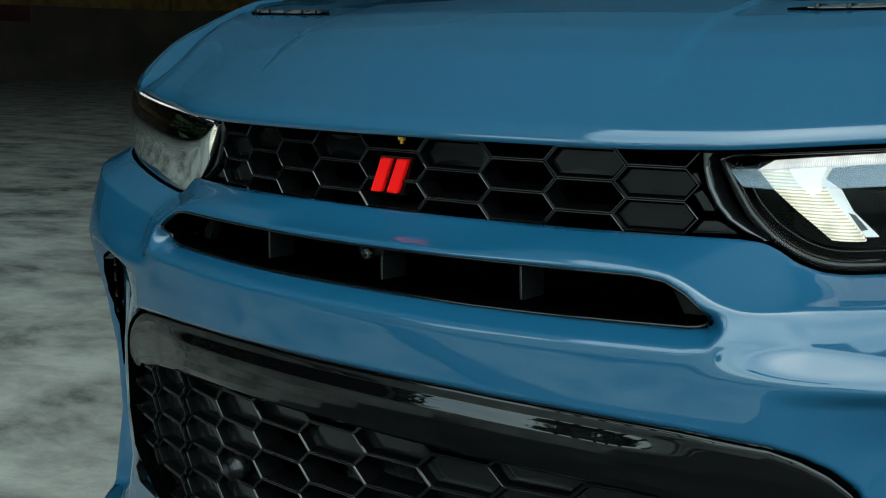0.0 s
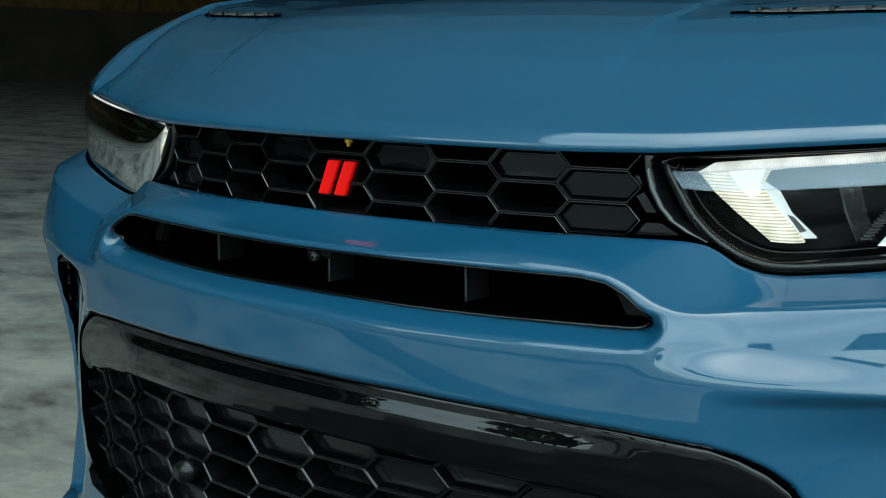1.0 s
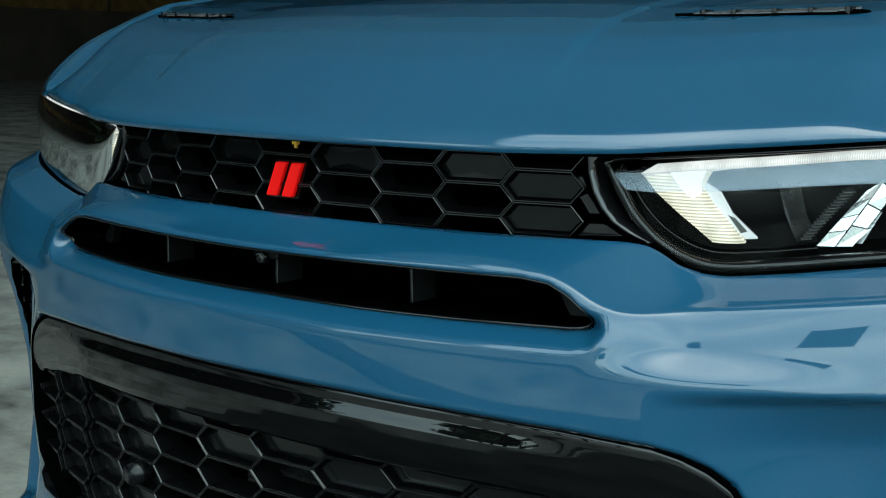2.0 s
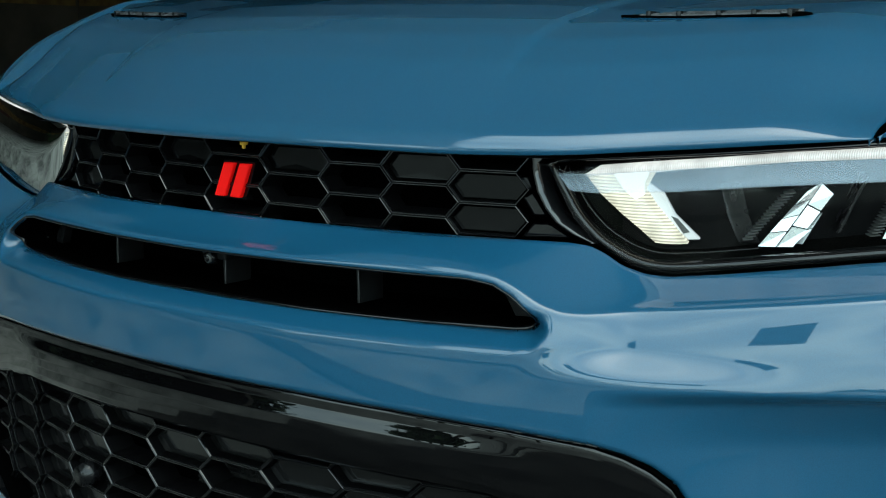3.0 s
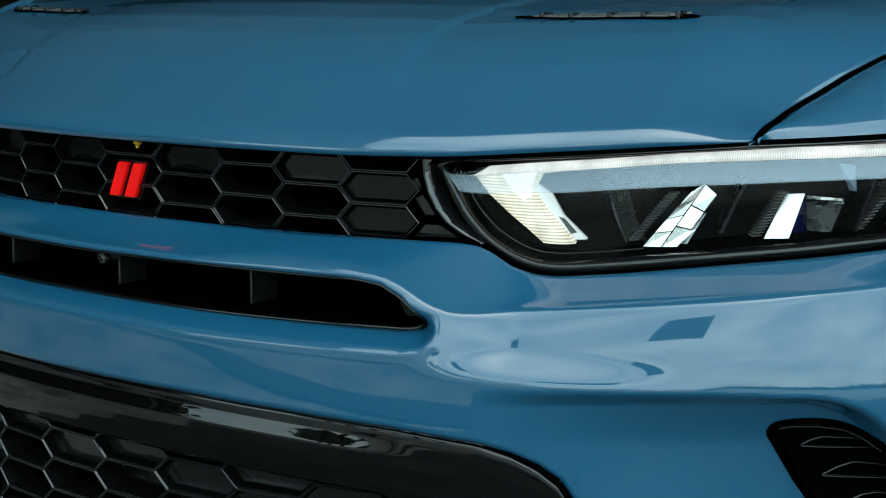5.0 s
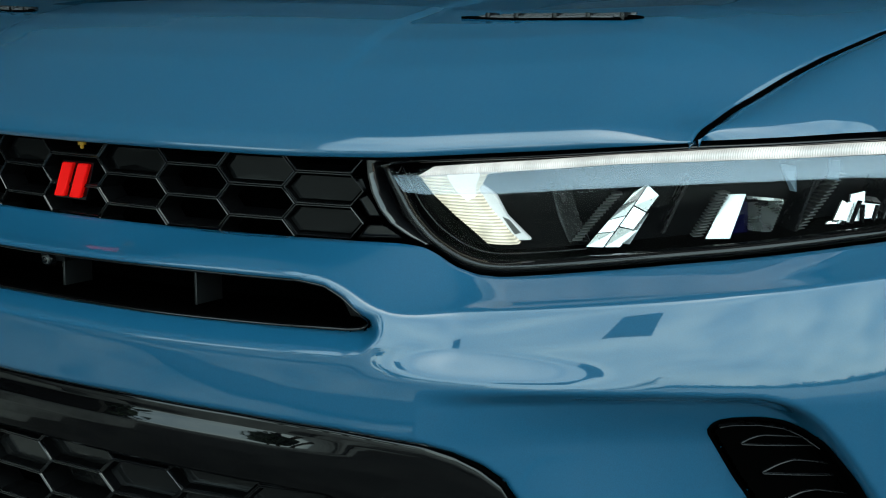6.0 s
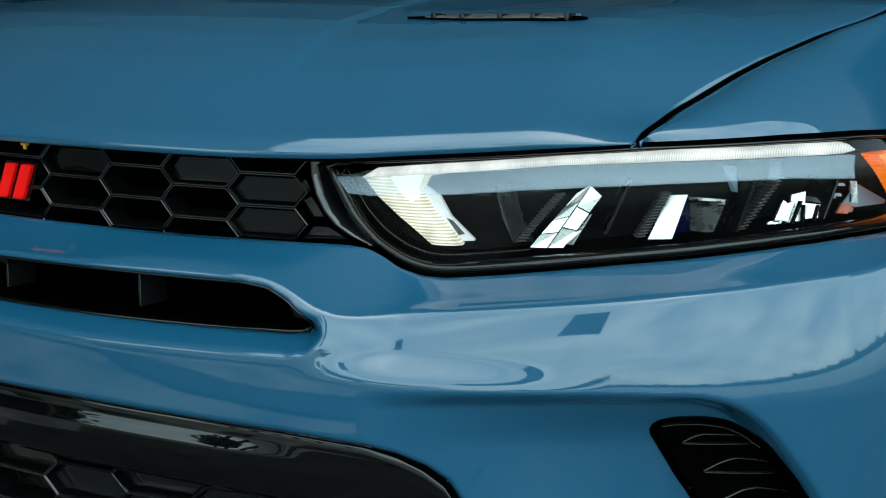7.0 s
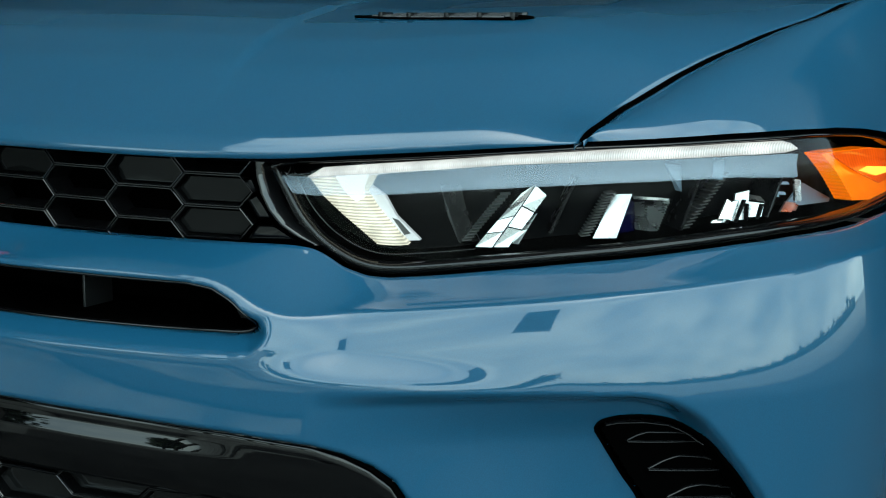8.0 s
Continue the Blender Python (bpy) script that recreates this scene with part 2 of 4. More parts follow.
SLOT = mirrored([(0, .7735), (.2, .7745), (.335, .774), (.362, .7705), (.382, .761), (.397, .7495), (.4045, .741), (.4045, .7345), (.399, .7295), (.385, .7275), (.3, .7265), (.15, .7255), (0, .7265)])
MOUTH = mirrored([(0, .642), (.15, .6415), (.26, .6385), (.38, .633), (.464, .626), (.494, .618), (.52, .607), (.542, .592), (.555, .572), (.557, .55), (.552, .467), (.53, .414), (.44, .372), (.34, .345), (0, .33)])
FOG = rounded([(0.7385, 0.6484), (0.7450, 0.6556), (0.7590, 0.6590), (0.7850, 0.6608), (0.8040, 0.6592), (0.8230, 0.6535), (0.8435, 0.6405), (0.8720, 0.6080), (0.9000, 0.5705), (0.9155, 0.5340), (0.9180, 0.4548), (0.8420, 0.4523), (0.8190, 0.5109), (0.7880, 0.5788), (0.7705, 0.6007), (0.7440, 0.6403)], .008, 3)
RECESS = rounded([(0.3000, 0.6720), (0.4702, 0.6803), (0.5607, 0.6858), (0.6976, 0.6923), (0.7732, 0.6934), (0.8031, 0.6862), (0.8291, 0.6702), (0.8549, 0.6425), (0.8793, 0.6115), (0.9030, 0.5798), (0.9228, 0.5415), (0.9313, 0.4637), (0.9313, 0.2198), (0.3000, 0.2000)], .014, 4)


def curve(xs, ys, soft=.006, lo=-.1, hi=2.6):
    """A smooth function through the points given."""
    t = np.arange(lo, hi, .0005)
    v = np.interp(np.abs(t), xs, ys)
    n = int(soft * 3 / .0005)
    k = np.exp(-.5 * (np.arange(-n, n + 1) * .0005 / soft) ** 2)
    v = np.convolve(np.pad(v, n, mode="edge"), k / k.sum(), "valid")
    return lambda x: np.interp(np.abs(x), t, v)


skin_top = curve([0, .40, .425, .447, .462, .479, .503, .526, .589, .704, .824, .892, .976, 1.099, 1.22, 1.29, 1.33, 1.37], [.8075, .8075, .807, .8045, .798, .787, .780, .7793, .7868, .802, .815, .8215, .8262, .8278, .833, .842, .87, .905], .004)
LAMP_S, LAMP_D = [.36, .42, .55, .75, .95, 1.15, 1.32, 1.4], [.085, .078, .066, .053, .046, .038, .024, .012]
lamp_depth = curve(LAMP_S, LAMP_D, .03)
crest = curve([0, .33, .355, .375, .392, .41, .43, .45, .54, .648, .756, .874, 1.05, 1.3], [0.7795, 0.7795, 0.7780, 0.7730, 0.7640, 0.7540, 0.7485, 0.7476, 0.7560, 0.7694, 0.7836, 0.7959, 0.8095, 0.8100], .007)
crest_depth = curve([0, .35, .40, .45, .5, .75, .9, 1.2], [.012, .012, .013, .016, .023, .0215, .0225, .019], .02)
top_depth = curve([0, .39, .44, .50, .55, .75, .95, 1.15, 1.32, 1.4], [.062, .062, .068, .069, .064, .051, .044, .034, .020, .012], .015)


def soft_ramp(x, r):
    """max(x, 0) with its corner rounded over r."""
    return np.where(x > r, x, np.where(x < -r, 0, (x + r) ** 2 / (4 * r)))


def front_depth(s, z):
    """The skin below the crest."""
    a = np.abs(s)
    low = np.interp(z, [.2, .25, .30, .36, .45, .58, .64, .70, .72, .75, .774, .80], [.0, .0, .008, .018, .004, -.012, -.0125, -.0122, -.0115, .000, .009, .014])
    out = smooth01(a, .49, .70)
    low = low * (1 - out) + out * np.interp(z, [.2, .36, .46, .535, .69], [0, .02, .014, .004, 0])
    side = smooth01(a, .39, .50)
    kz = crest(a)
    band = crest_depth(a) * np.clip((z - .686) / np.maximum(kz - .686, .02), 0, 1.3) ** (1.6 - .2 * smooth01(a, .65, .85))
    d = low * (1 - side) + (np.where(z < .69, low, low * (1 - smooth01(z, .69, .72))) + band) * side
    # sill that slopes in to the slot from below and round its ends
    e = np.maximum(sdf(SLOT, s, z), 0)
    sill = 1.75 * soft_ramp(.0165 - e, .0011) * (1 - smooth01(z, .729, .752))
    return d + sill * (1 - .6 * smooth01(a, .405, .425))


def corner(a):
    """How far the bumper stands out at its corners."""
    return .020 * smooth01(a, .48, .80) * (1 - smooth01(a, 1.05, 1.7))


def body_depth(s, z):
    a = np.abs(s)
    kz = crest(a)
    d = front_depth(s, z)
    # shelf above the crest, up to the grille and the lamps
    top = skin_top(a)
    u = np.clip((z - kz) / np.maximum(top - kz, .004), 0, 1)
    ck = front_depth(s, kz)
    shelf = ck + (top_depth(a) - ck) * u ** (.7 + .9 * smooth01(a, .10, .26) - .6 * smooth01(a, .26, .38) - .15 * smooth01(a, .38, .46))
    half = .0050 + .0020 * smooth01(a, .33, .38) * (1 - smooth01(a, .42, .46))
    w = smooth01(z, kz - half, kz + half)
    d = d * (1 - w) + shelf * w - corner(a) * (1 - u)
    # undercut below the band, running down outside the side vent
    r = sdf(RECESS, a, z)
    amp = np.interp(a, [.46, .53, .62, .76], [0, .010, .023, .034])
    fall = 1 - .65 * smooth01(.66 - z, 0, .24) * (1 - smooth01(a, .62, .74))
    d = d + amp * fall * smooth01(-r, -.002, .016) + .45 * amp * fall * smooth01(-r, .006, .060)
    # a small lip where the skin turns in to the mouth
    m = sdf(MOUTH, s, z)
    return d + .008 * (1 - smooth01(m, 0, .008)) ** 2


def snapped(s, z, poly, h):
    """Move grid points that lie close to an outline on to it."""
    e = sdf(poly, s, z)
    q = 1e-4
    gs, gz = (sdf(poly, s + q, z) - e) / q, (sdf(poly, s, z + q) - e) / q
    n = np.maximum(np.hypot(gs, gz), .2)
    near = np.abs(e) < h
    return np.where(near, s - e * gs / n, s), np.where(near, z - e * gz / n, z)


def bumper_grid(ds=.0028, dz=.0026):
    s1 = np.arange(-1.40, 1.4001, ds)
    zb = .20
    rows = int((.80 - zb) / dz)
    v = np.linspace(0, 1, rows)
    s = np.repeat(s1[None, :], rows, 0)
    top = skin_top(s)
    z = zb + v[:, None] * (top - zb)
    for poly in (SLOT, MOUTH, FOG, [(-a, b) for a, b in FOG]):
        s, z = snapped(s, z, poly, .0024)
    return s, z


car = new("car")
tagged(car, "glossy blue crossover car parked nose out on worn concrete", "car")

bs, bz = bumper_grid()
bd = body_depth(bs, bz)
# the skin dives under the slot frame
bd = bd + .0015 * (1 - smooth01(sdf(SLOT, bs, bz), 0, .0020))
cs, cz = (bs[:-1, :-1] + bs[1:, 1:]) / 2, (bz[:-1, :-1] + bz[1:, 1:]) / 2
bp = on(bs, bz, bd)
arch = np.hypot(bp[:-1, :-1, 1] - .97, bp[:-1, :-1, 2] - .35) < .40
holes = arch | (sdf(SLOT, cs, cz) < .0003) | (sdf(MOUTH, cs, cz) < 0) | (sdf(FOG, np.abs(cs), cz) < 0)
bumper = sheet("bumper_cover", on(bs, bz, bd), PAINT, car, "glossy blue painted bumper skin", keep=~holes, thick=.003)


# ---- hood: a sheet behind its front lip ----
LIP_S = [0, .1, .2, .3, .42, .55, .64, .712, .80]
LIP_Z = [.890, .890, .890, .8895, .893, .9035, .911, .9165, .923]
lip_z = curve(LIP_S, LIP_Z, .025)
H_D = [0, .004, .012, .025, .05, .1, .15, .2, .28, .4, .7, 1.1, 1.6]
H_MID = [0, .0105, .0200, .0300, .0480, .086, .115, .134, .152, .170, .206, .243, .275]
H_EDGE = [0, .0075, .0130, .0160, .0200, .0360, .0600, .0805, .1105, .149, .195, .235, .275]


edge_rise = curve(H_D, H_EDGE, .006)


def hood_z(x, d, zl):
    a = np.abs(x)
    w = smooth01(a, .555, .69)
    h = np.interp(d, H_D, H_MID) * (1 - w) + (edge_rise(d) - edge_rise(0.0)) * w
    dome = .0035 * (1 - smooth01(a, .284, .296)) * smooth01(d, .02, .12)
    return zl + h - .018 * (a / .67) ** 2 * smooth01(d, .05, .4) * (1 - w) + dome


hs = np.concatenate([np.linspace(-.712, .712, 240)])
hd = np.concatenate([np.linspace(0, .06, 22), np.linspace(.064, .5, 70), np.linspace(.51, 1.6, 40)])
lip = on(hs, lip_z(hs), .05)
# beside the lamps the front edge is drawn in
drawn = on(hs, lip_z(hs), .05 + .012 * smooth01(np.abs(hs), .38, .54)) - lip
ease = (1 - smooth01(hd, -.05, .26))[:, None]
hx = lip[None, :, 0] + drawn[None, :, 0] * ease
hy = lip[None, :, 1] + hd[:, None] + drawn[None, :, 1] * ease
hz = hood_z(hx, np.repeat(hd[:, None], len(hs), 1), np.repeat(lip[None, :, 2], len(hd), 0))
# the flanks spread outwards along the fender seam
spread = curve([0, .05, .083, .117, .153, .194, .233, .274, .312, .352, .45, .7, 1.6], [0, .003, .010, .026, .043, .059, .078, .096, .117, .138, .165, .19, .20], .02)(hd)
spread = np.maximum(spread - spread[0], 0)
hx = hx + np.sign(hx) * spread[:, None] * smooth01(np.abs(hx), .55, .656)
under = np.stack([hx[0], hy[0] + .020, hz[0] + .001], -1)[None]
skin = np.concatenate([under, np.stack([hx, hy, hz], -1)])
drop = np.stack([.0 * hd + .002, 0 * hd, np.interp(hd, [0, .02, .08], [.003, .006, .022])], -1)
drop = np.concatenate([[[.002, 0, .0]], drop])[:, None]
skin = np.concatenate([skin[:, :1] - drop * [-1, 1, 1], skin, skin[:, -1:] - drop], 1)
hood = sheet("hood", skin, PAINT, car, "smooth blue hood with raised middle and twin vents", thick=.003)


# ---- fenders: from the lamp's upper edge and the flank up to the hood seam ----
def fender(sign):
    s = np.concatenate([np.linspace(.718, 1.12, 60), np.linspace(1.13, 2.3, 60)])
    zo = np.interp(s, [.718, .817, .883, .98, 1.07, 1.144, 1.2, 1.29, 1.37, 2.3], [.9185, .9245, .9285, .9315, .9310, .927, .9215, .908, .905, .93])
    dep = np.interp(s, [.718, .75, .95, 1.15, 1.32, 1.4], [.064, .062, .056, .046, .026, .012])
    o = on(s, zo, dep)
    u = (s - .718) / (2.3 - .718)
    j = np.interp(np.interp(s, [.718, .8, .9, 1.0, 1.1, 1.2, 1.3, 1.5, 2.3], [0, .045, .10, .17, .25, .34, .43, .6, 1.35]), hd, np.arange(len(hd)))
    k = np.arange(len(hd))
    seam = np.stack([np.interp(j, k, hx[:, -1]) + .0068, np.interp(j, k, hy[:, -1]), np.interp(j, k, hz[:, -1]) - .0025], -1)
    n = 26
    w = np.linspace(0, 1, n)[:, None, None]
    ctrl = o * .55 + seam * .45
    ctrl[:, 2] = seam[:, 2] + np.interp(s, [.72, .80, .90, 1.0, 1.3, 2.3], [.009, .020, .034, .040, .040, .02])
    g = o[None] * (1 - w) ** 2 + ctrl[None] * 2 * w * (1 - w) + seam[None] * w ** 2
    g = np.concatenate([g, (seam - np.stack([0 * u + .001, 0 * u, np.interp(u, [0, .02, .08], [.003, .006, .022])], -1))[None]])
    g[..., 0] *= sign
    # near-black strip that stands in for shade in the open seam
    strip = np.stack([seam + [-.0066, 0, .0018], seam + [-.0056, 0, -.003], seam + [-.0035, 0, -.004], seam + [.001, 0, -.003]])[:, 2:]
    strip[..., 0] *= sign
    sheet("seam_shade", strip, VOID, car, "black strip for the shade between hood and fender")
    return sheet("fender", g, PAINT, car, "blue front fender above the headlight", flip=sign > 0, thick=.0)


fender(1), fender(-1)


# plain flanks that close the car behind the nose
for sign in (1, -1):
    fs, fz = np.meshgrid(np.linspace(1.395, 2.3, 60), np.linspace(.2, .93, 44))
    fg = on(fs, np.minimum(fz, np.interp(fs, [1.37, 2.3], [.905, .93])), .012 - corner(fs) * (1 - smooth01(fz, .78, .90)))
    fg[..., 0] *= sign
    cut = np.hypot(fg[:-1, :-1, 1] - .97, fg[:-1, :-1, 2] - .35) < .40
    sheet("side_panel", fg, PAINT, car, "plain blue body side", keep=~cut, flip=sign < 0, thick=.003)


# ---- pieces that follow the nose ----
def loft(name, loops, material, parent, label="", closed=True, cap=False, smooth=True):
    """Quads between loops of points, each loop of the same length."""
    bm = bmesh.new()
    vs = [[bm.verts.new(p) for p in lp] for lp in loops]
    n = len(vs[0])
    for a, b in zip(vs, vs[1:]):
        for i in range(n if closed else n - 1):
            j = (i + 1) % n
            bm.faces.new((a[i], a[j], b[j], b[i]))
    if cap:
        bm.faces.new(vs[0][::-1])
        bm.faces.new(vs[-1])
    bmesh.ops.recalc_face_normals(bm, faces=bm.faces)
    return part(name, bm, material, parent, label, smooth)


def resample(poly, n):
    p = np.array(list(poly) + [poly[0]], float)
    s = np.concatenate([[0], np.cumsum(np.hypot(*np.diff(p, axis=0).T))])
    u = np.linspace(0, s[-1], n, endpoint=False)
    return np.stack([np.interp(u, s, p[:, 0]), np.interp(u, s, p[:, 1])], 1)


def inset(p, k):
    """Shrink a resampled outline by k."""
    t = np.roll(p, -1, 0) - np.roll(p, 1, 0)
    t /= np.linalg.norm(t, axis=1)[:, None] + 1e-12
    n = np.stack([-t[:, 1], t[:, 0]], 1)
    area = np.sum(p[:, 0] * np.roll(p[:, 1], -1) - np.roll(p[:, 0], -1) * p[:, 1])
    return p + n * (k if area > 0 else -k)


def prism(name, poly, front, back, material, parent, label="", sign=1, bevel=.0008, n=None, smooth=False):
    """A slab with the outline poly in (s, z), from depth front to depth back, with a small bevel."""
    p = resample(poly, n) if n else np.array(poly, float)
    q = inset(p, bevel)
    f = front if callable(front) else (lambda s, z: front)
    g = back if callable(back) else (lambda s, z: back)
    loops = [on(sign * q[:, 0], q[:, 1], f(q[:, 0], q[:, 1])), on(sign * p[:, 0], p[:, 1], f(p[:, 0], p[:, 1]) + bevel), on(sign * p[:, 0], p[:, 1], g(p[:, 0], p[:, 1]))]
    return loft(name, loops, material, parent, label, cap=True, smooth=smooth)


def group_of(name, label, parent=None):
    e = new(name)
    e.parent = parent or car
    if label:
        tagged(e, label)
    return e


# ---- upper grille ----
upper_grille = group_of("upper_grille", "gloss black honeycomb grille under the hood lip")
HEX_H = .0165


def hexagon(cx, cz, k, a, b, h):
    kx = k * 1.25
    return [(cx - a + k * .3, cz + h - k), (cx + a - k * .3, cz + h - k), (cx + b - kx, cz), (cx + a - k * .3, cz - h + k), (cx - a + k * .3, cz - h + k), (cx - b + kx, cz)]


def hex_cell(parent, cx, cz, depth, deep, a, b, h, rim=.0024, closed=False, plate=.0075, slope=.015, plate_material=None, wall_material=None):
    """One cell of a honeycomb: a fine front ridge and walls that run back."""
    plate_material, wall_material = plate_material or PANE, wall_material or CELLWALL
    loops = []
    for k, d in ((.0002, .004), (.0002, .0004), (.0007, 0.0), (rim - .0006, 0.0), (rim, .0007), (rim + .0002, .003), (rim + .0010, .010), (rim + .0034, deep)):
        p = np.array(hexagon(cx, cz, k, a, b, h))
        loops.append(on(p[:, 0], p[:, 1], depth + d))
    ob = loft("hex_cell", loops[:6], RIDGE, parent, smooth=False)
    loft("cell_wall", loops[5:], wall_material, parent, smooth=False)
    if closed:
        p = np.array(hexagon(cx, cz, rim + .0004, a, b, h))
        q = np.array(hexagon(cx, cz, rim + .0026, a, b, h))
        tilt = lambda v: plate + slope * (v[:, 1] - cz)
        loft("back_plate", [on(p[:, 0], p[:, 1], depth + tilt(p) + .004), on(q[:, 0], q[:, 1], depth + tilt(q)), on(q[:, 0], q[:, 1], depth + tilt(q) + .004)], plate_material, parent, smooth=False, cap=True)
    return ob


def grille_depth(s):
    return float(np.interp(abs(s), [0, .12, .25, .40], [.075, .076, .079, .083]))


# edges of the columns, from the middle out, and half the run of a slanted side
COLUMN, SLANT = [-.0455, .0455, .132, .213, .2925, .3705], .0075
for c in range(-4, 5):
    e0, e1 = (COLUMN[abs(c)], COLUMN[abs(c) + 1]) if c >= 0 else (-COLUMN[abs(c) + 1], -COLUMN[abs(c)])
    mid, half = (e0 + e1) / 2, (e1 - e0) / 2
    for z in ((.855, .822, .888) if c % 2 == 0 else (.8385, .8715, .8055)):
        blocked = (abs(c) == 4 and z < .88) or (c % 2 and z > .86)
        hex_cell(upper_grille, mid, z, grille_depth(mid), .030, half - SLANT, half + SLANT, HEX_H, rim=.0020, closed=bool(blocked))
for sign in (1, -1):
    # narrow end cells beside the lamps
    for poly in ([(.3665, .8680), (.3745, .8680), (.3800, .8560), (.3785, .8530), (.3690, .8620)], [(.3690, .8465), (.3795, .8520), (.3860, .8440), (.3960, .8290), (.3815, .8285)],
                 [(.3690, .8065), (.3810, .8215), (.3990, .8220), (.4240, .8080)]):
        p = resample(poly, 24)
        loft("end_cell", [on(sign * q[:, 0], q[:, 1], .086 + d) for q, d in ((p, .003), (inset(p, .0008), 0.0), (inset(p, .0018), .0015), (inset(p, .0032), .014))] , PIANO, upper_grille, smooth=False, cap=True)
    # bright-edged trim that closes the grille against the lamp
    e1 = np.array([(.377, .893), (.379, .872), (.384, .853), (.393, .836), (.405, .822), (.420, .812), (.440, .8055)])
    e2 = np.array([(.383, .893), (.384, .872), (.389, .855), (.398, .839), (.411, .825), (.430, .814), (.452, .8045)])
    u = np.linspace(0, 6, 40)
    f1 = np.stack([np.interp(u, range(7), e1[:, k]) for k in (0, 1)], 1)
    f2 = np.stack([np.interp(u, range(7), e2[:, k]) for k in (0, 1)], 1)
    sheet("end_trim", [on(sign * f1[:, 0], f1[:, 1], .088), on(sign * (f1[:, 0] * .6 + f2[:, 0] * .4), f1[:, 1] * .6 + f2[:, 1] * .4, .0815), on(sign * f2[:, 0], f2[:, 1], .083), on(sign * (f2[:, 0] + .012), f2[:, 1], .100)], RIDGE, upper_grille, "gloss black curved end trim")
# near-black sheet in place of the shade behind the cells
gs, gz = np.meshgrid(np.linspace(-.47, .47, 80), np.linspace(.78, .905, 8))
sheet("grille_shade_back", on(gs, gz, .135), VOID, upper_grille, "black sheet for the shade behind the grille")
gs, gz = np.meshgrid(np.linspace(-.43, .43, 80), np.linspace(0, 1, 4))
sheet("grille_brow", on(gs, .889 + 0 * gz, .054 + gz * .08), MATTE, upper_grille, "black brow under the hood lip")

# twin red slashes in the middle of the grille
badge = group_of("badge", "twin slanted red slashes fixed on the grille")
for x0 in (-.0205, .0045):
    prism("slash", rounded([(x0 + .0075, .8630), (x0 + .0245, .8630), (x0 + .0062, .8240), (x0 - .0108, .8240)], .002, 2), lambda s, z: .0705 + (.8625 - z) * .05, lambda s, z: .076 + (.8625 - z) * .05, RED, badge, "bright red enamel slash", bevel=.0012)
prism("badge_plate", [(-.018, .8655), (.033, .8655), (.016, .8215), (-.035, .8215)], lambda s, z: .0763 + (.8625 - z) * .05, .094, PIANO, badge)
hook = bmesh.new()
box(hook, (.0135, .100, .8835), (.0205, .106, .8875), .0008)
box(hook, (.0158, .101, .8795), (.0182, .105, .8845), .0006)
part("hood_latch", hook, YELLOW, car, "small yellow latch tab")

FIN = mat("grey_black_plastic", (0.008, 0.0083, 0.0088), 0.3)

# ---- slot between bumper and grille ----
slot_duct = group_of("slot_duct", "black air slot with upright fins")
sp = resample(SLOT, 260)
rim0 = body_depth(inset(sp, -.001)[:, 0], inset(sp, -.001)[:, 1])
skin_at = lambda k: body_depth(inset(sp, k)[:, 0], inset(sp, k)[:, 1])
loft("slot_rim", [on(p[:, 0], p[:, 1], d) for p, d in ((inset(sp, -.0012), skin_at(-.0012) + .003), (inset(sp, -.0011), skin_at(-.0011) - .0004), (inset(sp, -.0004), skin_at(-.0008) - .0008), (inset(sp, .0006), rim0 - .0006), (inset(sp, .0013), rim0 + .0004), (inset(sp, .0018), rim0 + .004))], PIANO, slot_duct, "thin gloss black slot frame")
# duct walls and back carry the slot's shade as near-black colour
loft("duct_wall", [on(p[:, 0], p[:, 1], d) for p, d in ((inset(sp, .0016), rim0 + .004), (inset(sp, .0022), rim0 + .010), (inset(sp, .004), .125))], VOID, slot_duct, "duct wall coloured black for deep shade")
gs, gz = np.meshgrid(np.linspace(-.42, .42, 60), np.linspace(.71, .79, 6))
sheet("duct_back", on(gs, gz, .122), VOID, slot_duct, "duct back coloured black for deep shade")
for x in (-.385, -.191, .003, .183):
    b = bmesh.new()
    y0 = float(np.interp(abs(x), PQ[:, 0], PQ[:, 1])) + .055
    box(b, (x - .0016, y0, .7300), (x + .0016, y0 + .040, .7755), .0007)
    for v in b.verts:
        v.co.x += (.7725 - v.co.z) * .12
        v.co.y += (.7725 - v.co.z) * -.10
    part("fin", b, FIN, slot_duct)
for sign in (1, -1):
    prism("end_cheek", [(.350, .770), (.362, .770), (.392, .742), (.392, .731), (.372, .731)], .060, .070, MATTE, slot_duct, sign=sign)
park_cam = group_of("parking_camera", "small round black parking camera in the slot")
cb = bmesh.new()
box(cb, (-.016, .070, .7585), (.020, .115, .7760), .003)
part("housing", cb, MATTE, park_cam)
for nm, r, dy, m_ in (("barrel", .0085, .0, SATIN), ("ring", .0062, -.0022, GREYMETAL), ("lens", .0042, -.0034, PIANO)):
    cb = bmesh.new()
    bmesh.ops.create_cone(cb, cap_ends=True, segments=28, radius1=r, radius2=r * .82, depth=.008, matrix=Matrix.Translation((0, .068 + dy, .7605)) @ Matrix.Rotation(radians(98), 4, "X"))
    bmesh.ops.bevel(cb, geom=cb.edges[:], offset=.0006, segments=1, affect="EDGES")
    part(nm, cb, m_, park_cam)

# ---- mouth: gloss bar and lower honeycomb ----
lower_grille = group_of("lower_grille", "large black honeycomb lower grille with gloss bar")


def mouth_top(s):
    return np.interp(np.abs(s), [a for a, b in MOUTH[:9]], [b for a, b in MOUTH[:9]])


